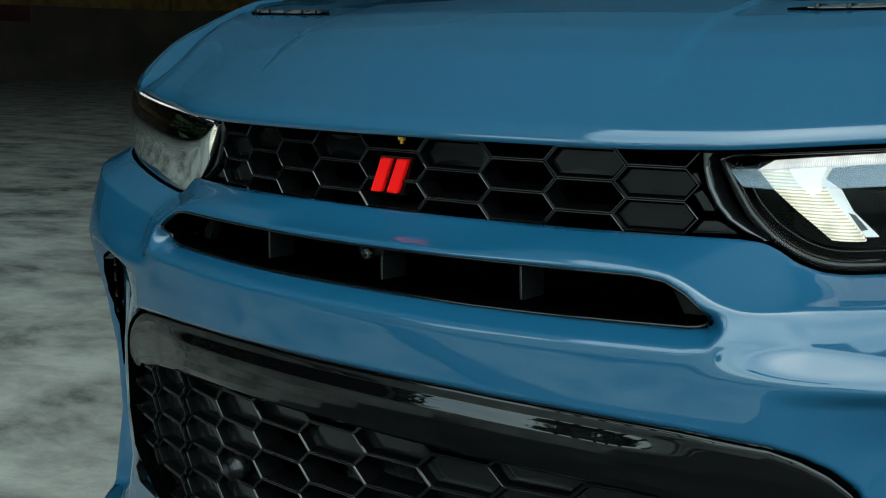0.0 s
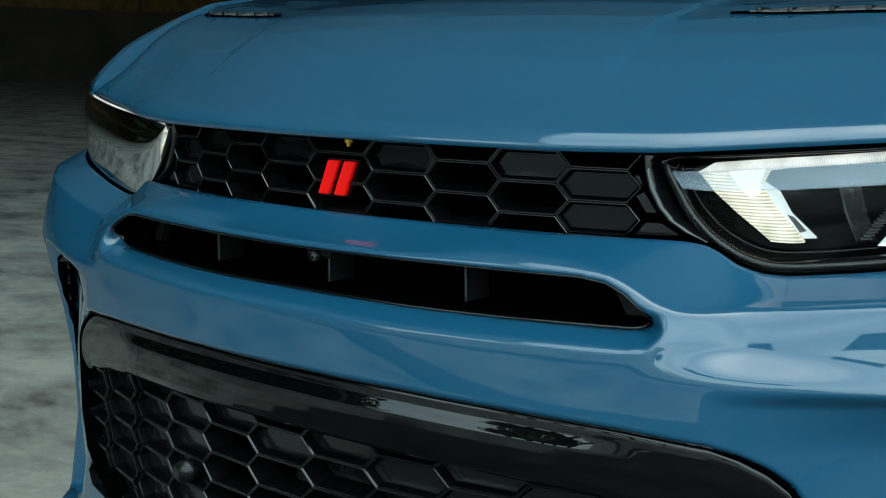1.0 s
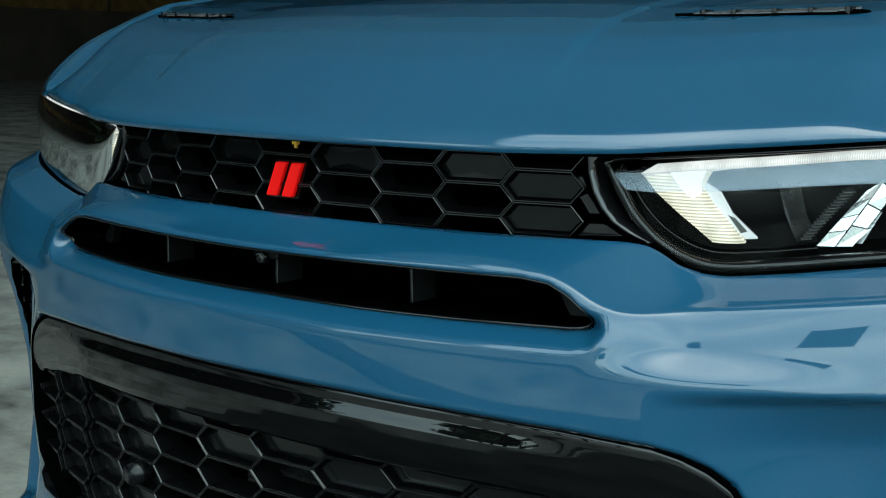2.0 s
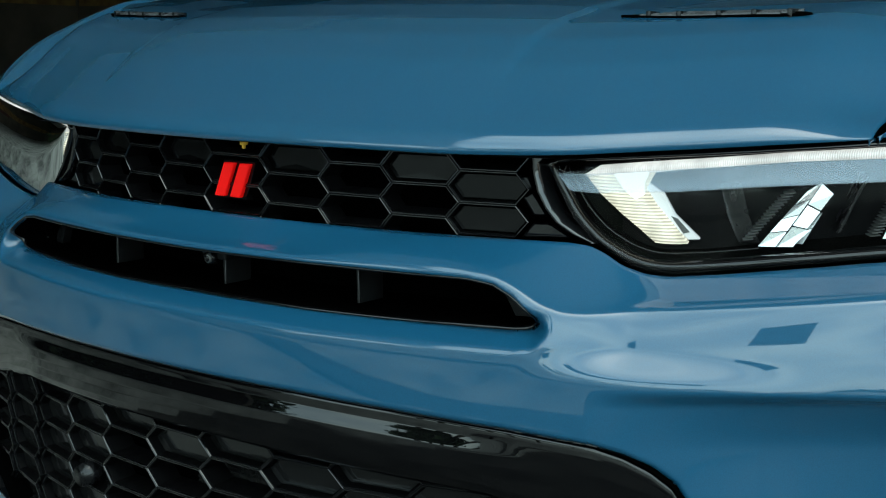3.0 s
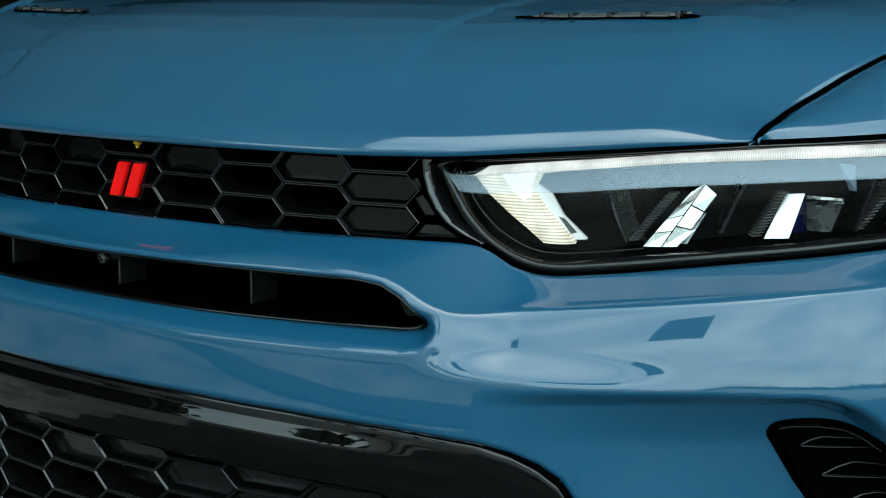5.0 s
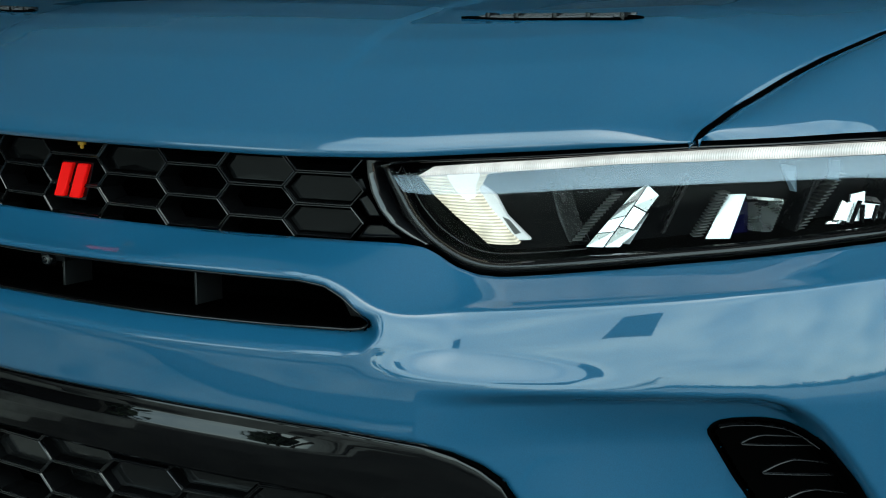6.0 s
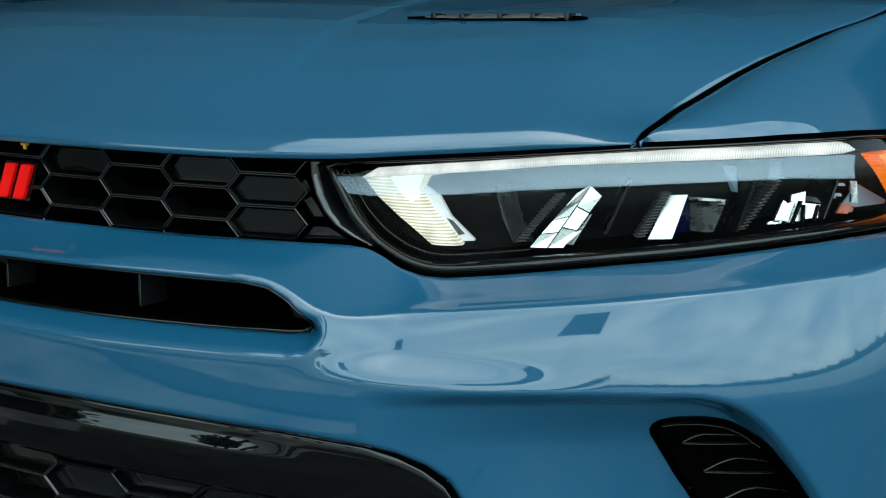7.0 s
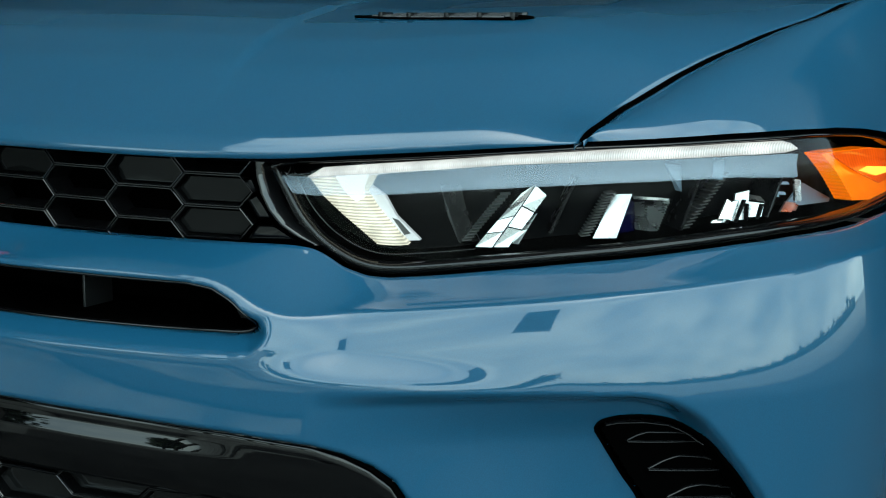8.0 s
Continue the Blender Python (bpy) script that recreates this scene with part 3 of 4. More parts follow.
bs1 = np.linspace(-.551, .551, 220)
bt = mouth_top(bs1) - .0015
bb = np.interp(np.abs(bs1), [0, .11, .2, .3, .36, .45, .52, .553], [.5685, .567, .565, .561, .557, .546, .530, .516])
bv = np.linspace(0, 1, 72)[:, None]
bar_z = bt * (1 - bv) + bb * bv
BAR_V = [0, .02, .05, .10, .17, .22, .28, .33, .36, .50, .64, .80, .90, .96, 1]
ridged = np.interp(bv, BAR_V, [.012, .0042, .0034, .0030, .0026, .0017, .0003, -.0008, -.0012, -.0012, .0000, .0022, .0048, .0085, .020])
plain = np.interp(bv, BAR_V, [.012, .0042, .0030, .0024, .0022, .0022, .0023, .0024, .0025, .0030, .0042, .0058, .0075, .0100, .020])
keen = 1 - smooth01(np.abs(bs1), .30, .42)
bar_d = ridged * keen + plain * (1 - keen)
sheet("gloss_bar", np.concatenate([on(bs1, bar_z, bar_d), on(bs1, bb - .002, .05)[None]]), PIANO, lower_grille, "gloss black bar across the mouth", flip=True)
mp = resample(MOUTH, 320)
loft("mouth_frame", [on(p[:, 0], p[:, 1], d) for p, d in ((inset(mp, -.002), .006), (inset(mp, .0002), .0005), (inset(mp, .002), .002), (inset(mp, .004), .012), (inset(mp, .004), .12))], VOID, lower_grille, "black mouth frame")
# another near-black sheet, for the shade deep in the mouth
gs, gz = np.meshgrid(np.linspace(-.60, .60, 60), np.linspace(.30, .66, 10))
sheet("mouth_shade_back", on(gs, gz, .13), VOID, lower_grille, "black sheet for the shade behind the mouth")
LP, LH = .0925, .0185
for c in range(-7, 7):
    cx = (c + .5) * LP
    for r in range(-1, 7):
        cz = .5555 - r * 2 * LH - (LH if (c % 2) else 0)
        if abs(cx) > .60 or cz > .60 or cz < .34 or float(sdf(MOUTH, np.array([cx]), np.array([min(cz, .56)]))[0]) > .040:
            continue
        hex_cell(lower_grille, cx, cz, .024 - .014 * float(smooth01(abs(cx), .28, .52)), .034, .0365, .0560, LH, rim=.0020, closed=abs(cx) > .21 or cz > .53, plate=.012, slope=.0, plate_material=GUARD)
sens = bmesh.new()
p0 = on(-.228, .4640, .024)
bmesh.ops.create_cone(sens, cap_ends=True, segments=28, radius1=.016, radius2=.0135, depth=.03, matrix=Matrix.Translation(p0) @ Matrix.Rotation(radians(95), 4, "X"))
bmesh.ops.bevel(sens, geom=sens.edges[:], offset=.001, segments=2, affect="EDGES")
part("parking_sensor", sens, SATIN, lower_grille, "round parking sensor")
rs, rz = np.meshgrid(np.linspace(-.1, .5, 60), np.linspace(.36, .56, 60))
rad = on(rs, rz, .10 + .003 * np.sin(rz * 900))
sheet("radiator", rad, SATIN, lower_grille, "dark ribbed radiator behind the grille")

# ---- side vents ----
for sign in (1, -1):
    side_vent = group_of("side_vent", "black side vent with curved openings")
    fp = resample(FOG, 160)
    base = lambda q: body_depth(q[:, 0], q[:, 1])
    loft("vent_frame", [on(sign * q[:, 0], q[:, 1], base(p) + d) for p, q, d in ((inset(fp, -.0036), inset(fp, -.0036), .004), (inset(fp, -.0030), inset(fp, -.0030), -.0014), (fp, inset(fp, .0004), -.0014), (fp, inset(fp, .0014), .0015), (fp, inset(fp, .0028), .012), (fp, inset(fp, .0032), .0122), (fp, inset(fp, .0038), .020))], VOID, side_vent)
    ts = np.linspace(0.7480, 0.8400, 60)
    tz = np.interp(ts, [0.7480, 0.7600, 0.7861, 0.8090, 0.8260, 0.8400], [0.6522, 0.6545, 0.6556, 0.6530, 0.6468, 0.6372])
    td = body_depth(ts, tz + .010)
    sheet("vent_rim", [on(sign * ts, tz + dz, td + dd) for dz, dd in ((.0009, .012), (.0005, -.0008), (-.0004, -.0011), (-.0010, .012))], SATIN, side_vent, "thin bright inner rim", flip=sign > 0)
    vs_, vz_ = np.meshgrid(np.linspace(.70, .97, 130), np.linspace(.42, .70, 130))
    ve = sdf(FOG, (vs_[:-1, :-1] + vs_[1:, 1:]) / 2, (vz_[:-1, :-1] + vz_[1:, 1:]) / 2)
    sheet("vent_panel", on(sign * vs_, vz_, np.interp(vz_, [.45, .66], [.045, .040]) - corner(vs_)), VOID, side_vent, keep=ve < -.004)
    arches = [[(0.7670, 0.6367), (0.7781, 0.6428), (0.7894, 0.6460), (0.8222, 0.6444), (0.8410, 0.6406), (0.8490, 0.6364), (0.8453, 0.6346), (0.7918, 0.6359)],
              [(0.7901, 0.6079), (0.8091, 0.6170), (0.8239, 0.6210), (0.8491, 0.6183), (0.8723, 0.6129), (0.8782, 0.6074), (0.8698, 0.6032), (0.8195, 0.6062)],
              [(0.8118, 0.5785), (0.8357, 0.5882), (0.8514, 0.5899), (0.8852, 0.5838), (0.8987, 0.5775), (0.8918, 0.5734), (0.8472, 0.5761)],
              [(0.8324, 0.5489), (0.8544, 0.5590), (0.8689, 0.5602), (0.8961, 0.5540), (0.9072, 0.5484), (0.9004, 0.5453), (0.8653, 0.5464)]]
    for arch in arches:
        ap = resample(rounded(arch, .0035, 3), 70)
        fr = .0385
        loft("louvre", [on(sign * q[:, 0], q[:, 1], fr + d - corner(q[:, 0])) for q, d in ((inset(ap, -.0010), .004), (inset(ap, -.0004), -.0012), (inset(ap, .0006), -.0008), (inset(ap, .0016), .010))], SATIN, side_vent, "open louvre with a bright edge", cap=True)

HOUSING = mat("black_lamp_housing", (0.0025, 0.0025, 0.003), 0.6, spec=0.05)
noise_to(HOUSING, "Roughness", 40, 0.5, 0.7)

PLATE = mat("pale_grey_plastic", (0.20, 0.27, 0.34), 0.45)
# ---- headlights ----
LAMP = [(.391, .8865), (.448, .891), (.529, .898), (.643, .908), (.716, .9145), (.817, .9205), (.883, .924), (.963, .9265), (1.014, .9275), (1.077, .926), (1.144, .9225), (1.21, .9155), (1.28, .900), (1.325, .878), (1.318, .858), (1.27, .8395), (1.16, .8305), (1.099, .8290), (.976, .8275), (.892, .8225), (.824, .816), (.704, .803), (.589, .788), (.550, .783), (.526, .7805), (.503, .781), (.479, .788), (.449, .8045), (.423, .830), (.404, .862)]
L_TOP = ([a for a, b in LAMP[:14]], [b for a, b in LAMP[:14]])
L_BOT = ([a for a, b in LAMP[:13:-1]], [b for a, b in LAMP[:13:-1]])


def lens_depth(s, z):
    s = np.abs(s)
    zt, zb = np.interp(s, *L_TOP), np.interp(s, [.391] + L_BOT[0], [.884] + L_BOT[1])
    v = np.clip((z - zb) / np.maximum(zt - zb, .01), -.1, 1.1)
    return lamp_depth(s) + .004 - .008 * np.clip(v, 0, 1) + .0405 * np.clip(v - .475, 0, 1) ** 2


def headlight(sign):
    lamp = group_of("headlight", "lit LED headlight with clear cover and black bezel")
    lp = resample(rounded(LAMP, .012, 3), 260)
    slim = np.where(lp[:, 1] > np.interp(lp[:, 0], *L_TOP) - .004, .42, 1.0)[:, None]
    slim = np.convolve(np.r_[slim[-8:, 0], slim[:, 0], slim[:8, 0]], np.ones(9) / 9, "same")[8:-8, None]
    ring = []
    for k, d in ((-.0025, .016), (.0008, .003), (.003, .0008), (.0085, .0012), (.0105, .004), (.0115, .012), (.012, .018), (.014, .075)):
        q = lp + (inset(lp, k) - lp) * (slim if k > .002 else 1)
        ring.append(on(sign * q[:, 0], q[:, 1], lens_depth(lp[:, 0], lp[:, 1]) + d))
    loft("bezel", ring[:6], PIANO, lamp, "gloss black lamp bezel")
    loft("inner_wall", ring[5:], VOID, lamp, "black inner wall")
    ls, lz = np.meshgrid(np.linspace(.39, 1.34, 240), np.linspace(.777, .93, 64))
    e = sdf(LAMP, (ls[:-1, :-1] + ls[1:, 1:]) / 2, (lz[:-1, :-1] + lz[1:, 1:]) / 2)
    us, vv = np.meshgrid(np.linspace(.394, 1.318, 300), np.linspace(0, 1, 48))
    zb, zt = np.interp(us, [.391] + L_BOT[0], [.884] + L_BOT[1]) + .0012, np.interp(us, *L_TOP) - .005
    cz_ = zb + vv * np.maximum(zt - zb, .001)
    cover = sheet("cover", on(sign * us, cz_, lens_depth(us, cz_) - .001), LENS, lamp, "clear curved lamp cover")
    cover.visible_shadow = False
    sheet("housing", on(sign * ls, lz, lens_depth(ls, lz) + .070), HOUSING, lamp, "black inner lamp housing", keep=e < -.003)
    # running light: ribbed bar along the top
    us = np.arange(.4345, .998, .0007)
    hi = np.interp(us, [.434, .450, .527, .643, .761, .896, .976, .990, .998], [.8722, .8817, .8901, .9021, .9115, .9178, .9194, .9170, .9125])
    lo = np.interp(us, [.434, .444, .504, .527, .644, .761, .897, .977, .998], [.8712, .8713, .8770, .8807, .8935, .9010, .9066, .9080, .9105])
    rib = .0006 * np.abs(np.sin(us / .0027 * math.pi))
    rows = []
    for w, d in ((0, .014), (.0, .008), (.25, .006), (.5, .0055), (.75, .006), (1, .008), (1, .014)):
        zz = lo + (hi - lo) * w
        rows.append(on(sign * us, zz, lens_depth(us, zz) + d + .004 + rib))
    sheet("running_light_bar", rows, LED, lamp, "lit ribbed white light bar", flip=sign < 0)
    fs_ = np.linspace(.408, .988, 150)
    ft = np.interp(fs_, [.408, .43, .444, .527, .644, .761, .897, .977, 1.036], [.872, .873, .8735, .8820, .8940, .9015, .9070, .9080, .9020])
    fb = np.interp(fs_, [.408, .420, .4476, .5212, .5996, .6728, .7603, .8234, .895, .9903, 1.036], [.8715, .8560, .8553, .8603, .8685, .8747, .8809, .884, .8867, .8840, .8815])
    fv = np.linspace(0, 1, 8)[:, None]
    fz_ = fb + (ft - fb) * fv
    sheet("light_guide_flange", on(sign * fs_, fz_, lens_depth(fs_, fz_) + .0045 + .002 * np.sin(fv * 3.14)), FROST, lamp, "frosted clear flange under the light bar, tinted for sky sheen", thick=.001)
    # running light: the slash that turns down at the inner end
    left = np.array([(.432, .8725), (.450, .8534), (.473, .8347), (.491, .8216), (.508, .8083)])
    right = np.array([(.507, .8790), (.498, .8610), (.509, .8453), (.526, .8266), (.541, .8090)])
    w = np.linspace(0, 4, 130)
    la = np.stack([np.interp(w, range(5), left[:, k]) for k in (0, 1)], 1)
    la[:, 0] += .0012 * (np.arange(130) % 4) / 3
    ra = np.stack([np.interp(w, range(5), right[:, k]) for k in (0, 1)], 1)
    rows = []
    rib = .0004 * np.abs(np.sin(np.arange(130) / 4 * math.pi))
    for f, d in ((0, .028), (.02, .016), (.25, .013), (.5, .0125), (.75, .014), (.98, .020), (1, .034)):
        q = la * (1 - f) + ra * f
        rows.append(on(sign * q[:, 0], q[:, 1], lens_depth(q[:, 0], q[:, 1]) + d + rib))
    sheet("running_light_slash", rows, LED_WARM, lamp, "lit ribbed white slash", flip=sign > 0)
    D0 = lambda k: (lambda s, z: lens_depth(s, z) + k)
    prism("inner_blade", [(.4935, .8572), (.5000, .8650), (.5150, .8560), (.5270, .8359), (.5520, .8135), (.5400, .8120), (.5200, .8300), (.4995, .8460)], D0(.026), D0(.036), LED_PLAIN, lamp, "lit clear blade beside the light slash", sign)
    prism("bright_window", rounded([(.464, .8745), (.501, .8788), (.4955, .8650), (.4975, .8560), (.4880, .8500), (.4760, .8590)], .002, 2), D0(.0112), D0(.0125), LED_HOT, lamp, "brightest window of the light slash", sign, bevel=.0004)
    # fine raised line that follows the bezel
    inner = np.roll(lp, -int(np.argmax(lp[:, 0])), 0)
    inner = inner[inner[:, 0] < .64]
    loft("bezel_line", [on(sign * q[:, 0], q[:, 1], lens_depth(q[:, 0], q[:, 1]) + d) for q, d in ((inset(inner, .0160)[3:-3], .022), (inset(inner, .0165)[3:-3], .0205), (inset(inner, .0175)[3:-3], .0205), (inset(inner, .0180)[3:-3], .022))], PIANO, lamp, "fine gloss line inside the bezel", closed=False)
    prism("blade_slot", [(.5225, .8345), (.5292, .8325), (.5416, .8197), (.5353, .8177)], D0(.0252), D0(.0262), GREYMETAL, lamp, "", sign, bevel=.0003)
    prism("divider", [(.568, .868), (.592, .868), (.602, .835), (.616, .810), (.592, .808), (.578, .835)], D0(.050), D0(.064), SATIN, lamp, "", sign)

    def facet(name, pts, depths, material, label=""):
        """A thin plate through four corners, each at its own depth behind the cover."""
        bm = bmesh.new()
        vv = [bm.verts.new(on(sign * a, b, lens_depth(a, b) + d)) for (a, b), d in zip(pts, depths)]
        vb = [bm.verts.new(on(sign * a, b, lens_depth(a, b) + d + .002)) for (a, b), d in zip(pts, depths)]
        bm.faces.new(vv)
        bm.faces.new(vb[::-1])
        for q in range(4):
            bm.faces.new((vv[q], vb[q], vb[(q + 1) % 4], vv[(q + 1) % 4]))
        bmesh.ops.recalc_face_normals(bm, faces=bm.faces)
        return part(name, bm, material, lamp, label, smooth=False)

    def strip(p0, p1, p2, p3, n, near, far, tilt=0.0):
        """Facets between the edge p0 to p1 and the edge p2 to p3, leaning back from near to far."""
        p0, p1, p2, p3 = (Vector(p) for p in (p0, p1, p2, p3))
        for i in range(n):
            u, v = i / n, (i + .94) / n
            jig = .0014 * ((i * 7) % 3 - 1)
            q = [p0.lerp(p1, u), p2.lerp(p3, u), p2.lerp(p3, v), p0.lerp(p1, v)]
            du, dv = near + (far - near) * u, near + (far - near) * v
            facet("reflector_facet", q, (du + tilt, du - tilt + jig, dv - tilt, dv + tilt + jig), SILVER)

    # first module: two columns of facets that meet on a ridge
    strip((.612, .8090), (.6600, .8640), (.6300, .8095), (.6745, .8725), 4, .030, .045)
    strip((.6315, .8095), (.6755, .8720), (.6470, .8105), (.6875, .8625), 3, .030, .045)
    strip((.6510, .8120), (.6690, .8375), (.6580, .8118), (.6785, .8430), 2, .042, .052)
    # second module: a broad blade, a blue filter and a ribbed bowl
    strip((.7409, .8208), (.7662, .8665), (.7658, .8228), (.7870, .8680), 1, .034, .048, .003)
    strip((.7863, .8636), (.8379, .8612), (.7883, .8601), (.8362, .8584), 3, .044, .040, -.002)
    for i in range(12):
        u, v = i / 12, (i + .78) / 12
        q = [(Vector((.796, .8285)).lerp(Vector((.793, .8560)), w), Vector((.821, .8275)).lerp(Vector((.8345, .8590)), w)) for w in (u, v)]
        facet("bowl_rib", [q[0][0], q[0][1], q[1][1], q[1][0]], (.050, .040, .044, .054), SILVER)

    def mirror(pts, lift=.007, turn=.005, material=SILVER, near=.036):
        """One facet from four corners, listed from the lower inner one round to the lower outer one."""
        facet("reflector_facet", pts, (near + turn, near + turn + lift, near - turn + lift, near - turn), material)

    # third module: bright patches with dark gaps
    mirror([(.8760, .8215), (.9000, .8380), (.9150, .8400), (.9090, .8225)], lift=.004, turn=.002)
    mirror([(.9040, .8400), (.9230, .8590), (.9275, .8560), (.9170, .8405)], turn=.002)
    mirror([(.9110, .8230), (.9250, .8545), (.9380, .8585), (.9300, .8240)], turn=.003)
    mirror([(.9305, .8240), (.9395, .8640), (.9530, .8680), (.9475, .8250)], turn=.004)
    mirror([(.9485, .8250), (.9545, .8560), (.9850, .8530), (.9690, .8262)], turn=.004)
    mirror([(.9700, .8265), (.9800, .8480), (.9890, .8450), (.9790, .8268)], turn=.002)
    # dark ribs that break the bright patches
    for a0, z0, a1, z1 in ((.918, .8235, .934, .8600), (.944, .8245, .939, .8560), (.958, .8250, .966, .8545), (.902, .8225, .912, .8400)):
        prism("dark_rib", [(a0, z0), (a0 + .0022, z0), (a1 + .0030, z1), (a1, z1)], D0(.0285), D0(.033), SATIN, lamp, "", sign, bevel=.0003)
    mirror([(.9540, .8581), (.9589, .8631), (.9738, .8610), (.9731, .8565)])
    mirror([(.8914, .8805), (.9000, .8984), (.9070, .8990), (.8972, .8804)], material=PLATE)
    # fourth: thin streaks, two small mirrors and a grey plate
    mirror([(1.0151, .8317), (1.0499, .8506), (1.0579, .8493), (1.0260, .8309)], turn=.004)
    mirror([(1.0316, .8305), (1.0622, .8474), (1.0672, .8466), (1.0378, .8307)], turn=.003)
    mirror([(1.0540, .8520), (1.0600, .8741), (1.0622, .8739), (1.0572, .8516)], turn=.003)
    mirror([(1.0265, .8695), (1.0243, .8722), (1.0494, .8716), (1.0500, .8688)], turn=.004, lift=.002, material=PLATE, near=.050)
    mirror([(1.0251, .8590), (1.0244, .8617), (1.0458, .8610), (1.0449, .8580)], turn=.004, lift=.002, material=PLATE, near=.050)
    mirror([(.9940, .8601), (.9975, .8737), (1.0050, .8820), (1.0040, .8596)], turn=.003, material=PLATE)
    mirror([(.8430, .8690), (.8322, .8942), (.8457, .8935), (.8445, .8690)], material=PLATE, near=.040)
    facet("grey_plate", [(1.0518, .8312), (1.1429, .8275), (1.1560, .8470), (1.1017, .8670)], (.058, .040, .040, .054), PLATE, "matt grey plate")
    # toothed shoulders
    for (a0, z0), (a1, z1), n in (((.607, .8125), (.650, .8630), 16), ((.738, .8220), (.766, .8680), 15), ((.858, .8270), (.916, .8880), 18)):
        for i in range(n):
            u = i / n
            a, z = a0 + (a1 - a0) * u, z0 + (z1 - z0) * u
            prism("tooth", [(a - .011, z + .0002), (a, z + .0016), (a, z + .0026), (a - .011, z + .0012)], D0(.036), D0(.055), GREYMETAL, lamp, "", sign, bevel=.0002)
    for a0, a1 in ((.690, .716), (.842, .862), (.975, 1.0)):
        prism("fin", [(a0, .826), (a0 + .004, .826), (a1 + .004, .882), (a1, .882)], D0(.030), D0(.066), SATIN, lamp, "", sign)
    facet("blue_filter", [(.7745, .8225), (.803, .8245), (.812, .846), (.788, .858)], (.052, .056, .058, .054), BLUEFILM, "deep blue filter")
    prism("sill", [(.53, .7925), (.60, .7985), (.72, .8095), (.83, .8205), (.98, .8285), (1.10, .8290), (1.10, .8270), (.98, .8262), (.83, .8175), (.72, .8065), (.60, .7935), (.53, .7880)], D0(.020), D0(.06), SATIN, lamp, "black ledge below the reflectors", sign)
    saw = []
    for q in range(27):
        u = q / 26
        saw.append((1.142 + (1.046 - 1.142) * u - (.0022 if q % 2 else 0), .8484 + (.9046 - .8484) * u))
    prism("side_marker", saw + [(1.075, .9055), (1.1141, .9050), (1.1823, .9040), (1.25, .8985), (1.297, .882), (1.288, .862), (1.25, .8465), (1.2022, .8441)], D0(.010), D0(.030), AMBER, lamp, "glowing amber side marker", sign, bevel=.0003)
    prism("marker_screen", [(1.062, .9030), (1.078, .9048), (1.1141, .9043), (1.1823, .9033), (1.248, .898), (1.290, .881), (1.283, .866), (1.2139, .862), (1.1205, .884)], D0(.0088), D0(.0099), AMBER_RED, lamp, "red-orange screened part of the marker", sign, bevel=.0003)
    prism("marker_bulb", rounded([(1.1387, .8821), (1.1654, .8849), (1.2311, .8799), (1.2445, .8739), (1.1921, .8724)], .003), D0(.0060), D0(.0086), AMBERHOT, lamp, "lit amber bulb", sign)


headlight(1), headlight(-1)


# ---- hood vents ----
SLATS = mat("satin_grey_plastic", (0.05, 0.052, 0.055), 0.25)
noise_to(SLATS, "Roughness", 60, 0.2, 0.32)


def hood_at(x, y):
    a = np.abs(x)
    o = np.argsort(lip[:, 0])
    yl, zl = np.interp(x, lip[o, 0], lip[o, 1]), np.interp(x, lip[o, 0], lip[o, 2])
    return hood_z(x, np.maximum(y - yl, 0), zl)


for sign in (1, -1):
    vent = group_of("hood_vent", "slim black slatted vent let into the hood")
    out = [(.338, .357), (.365, .3615), (.41, .3675), (.46, .374), (.50, .380), (.525, .3865), (.545, .396), (.50, .398), (.45, .395), (.41, .388), (.37, .372)]
    vp = resample(rounded(out, .004, 3), 70)
    hp = lambda q, up: np.stack([sign * q[:, 0], q[:, 1], hood_at(q[:, 0], q[:, 1]) + up], -1)
    # flat near-black cap gives the vent its shaded depth
    loft("vent_rim", [hp(inset(vp, -.001), .0004), hp(vp, .0025), hp(inset(vp, .002), .0022), hp(inset(vp, .003), .0008)], VOID, vent, cap=True)
    for k in range(4):
        xs = np.linspace(.362 + .010 * k, .512 + .006 * k, 20)
        yb = .3625 + .0058 * k + .148 * (xs - .362)
        rows = [np.stack([sign * xs, yb + dy, hood_at(xs, yb + dy) + up], -1) for dy, up in ((0, .0014), (.0006, .0036), (.0030, .0036), (.0036, .0014))]
        sheet("slat", rows, SLATS, vent, "grey slat", flip=sign < 0)
    for x in (.372, .405, .448, .485, .522):
        b = bmesh.new()
        y = .3625 + .148 * (x - .362)
        z = float(hood_at(np.array([x]), np.array([y + .01]))[0])
        box(b, (sign * x - .0025, y - .001, z - .004), (sign * x + .0025, y + .023, z + .0052), .0005)
        part("vent_bridge", b, SATIN, vent)

# ---- ground, hall and distance ----
gb = bmesh.new()
bmesh.ops.create_grid(gb, x_segments=60, y_segments=60, size=400)
ground = link_mesh("ground", gb, CONCRETE, None, "", False)
tagged(ground, "worn pale concrete of hall and yard", "ground", kind="structure")


def slab(name, lo, hi, material, label, category):
    return tagged(link_mesh(name, box(bmesh.new(), lo, hi), material, None, "", False), label, category, kind="structure")


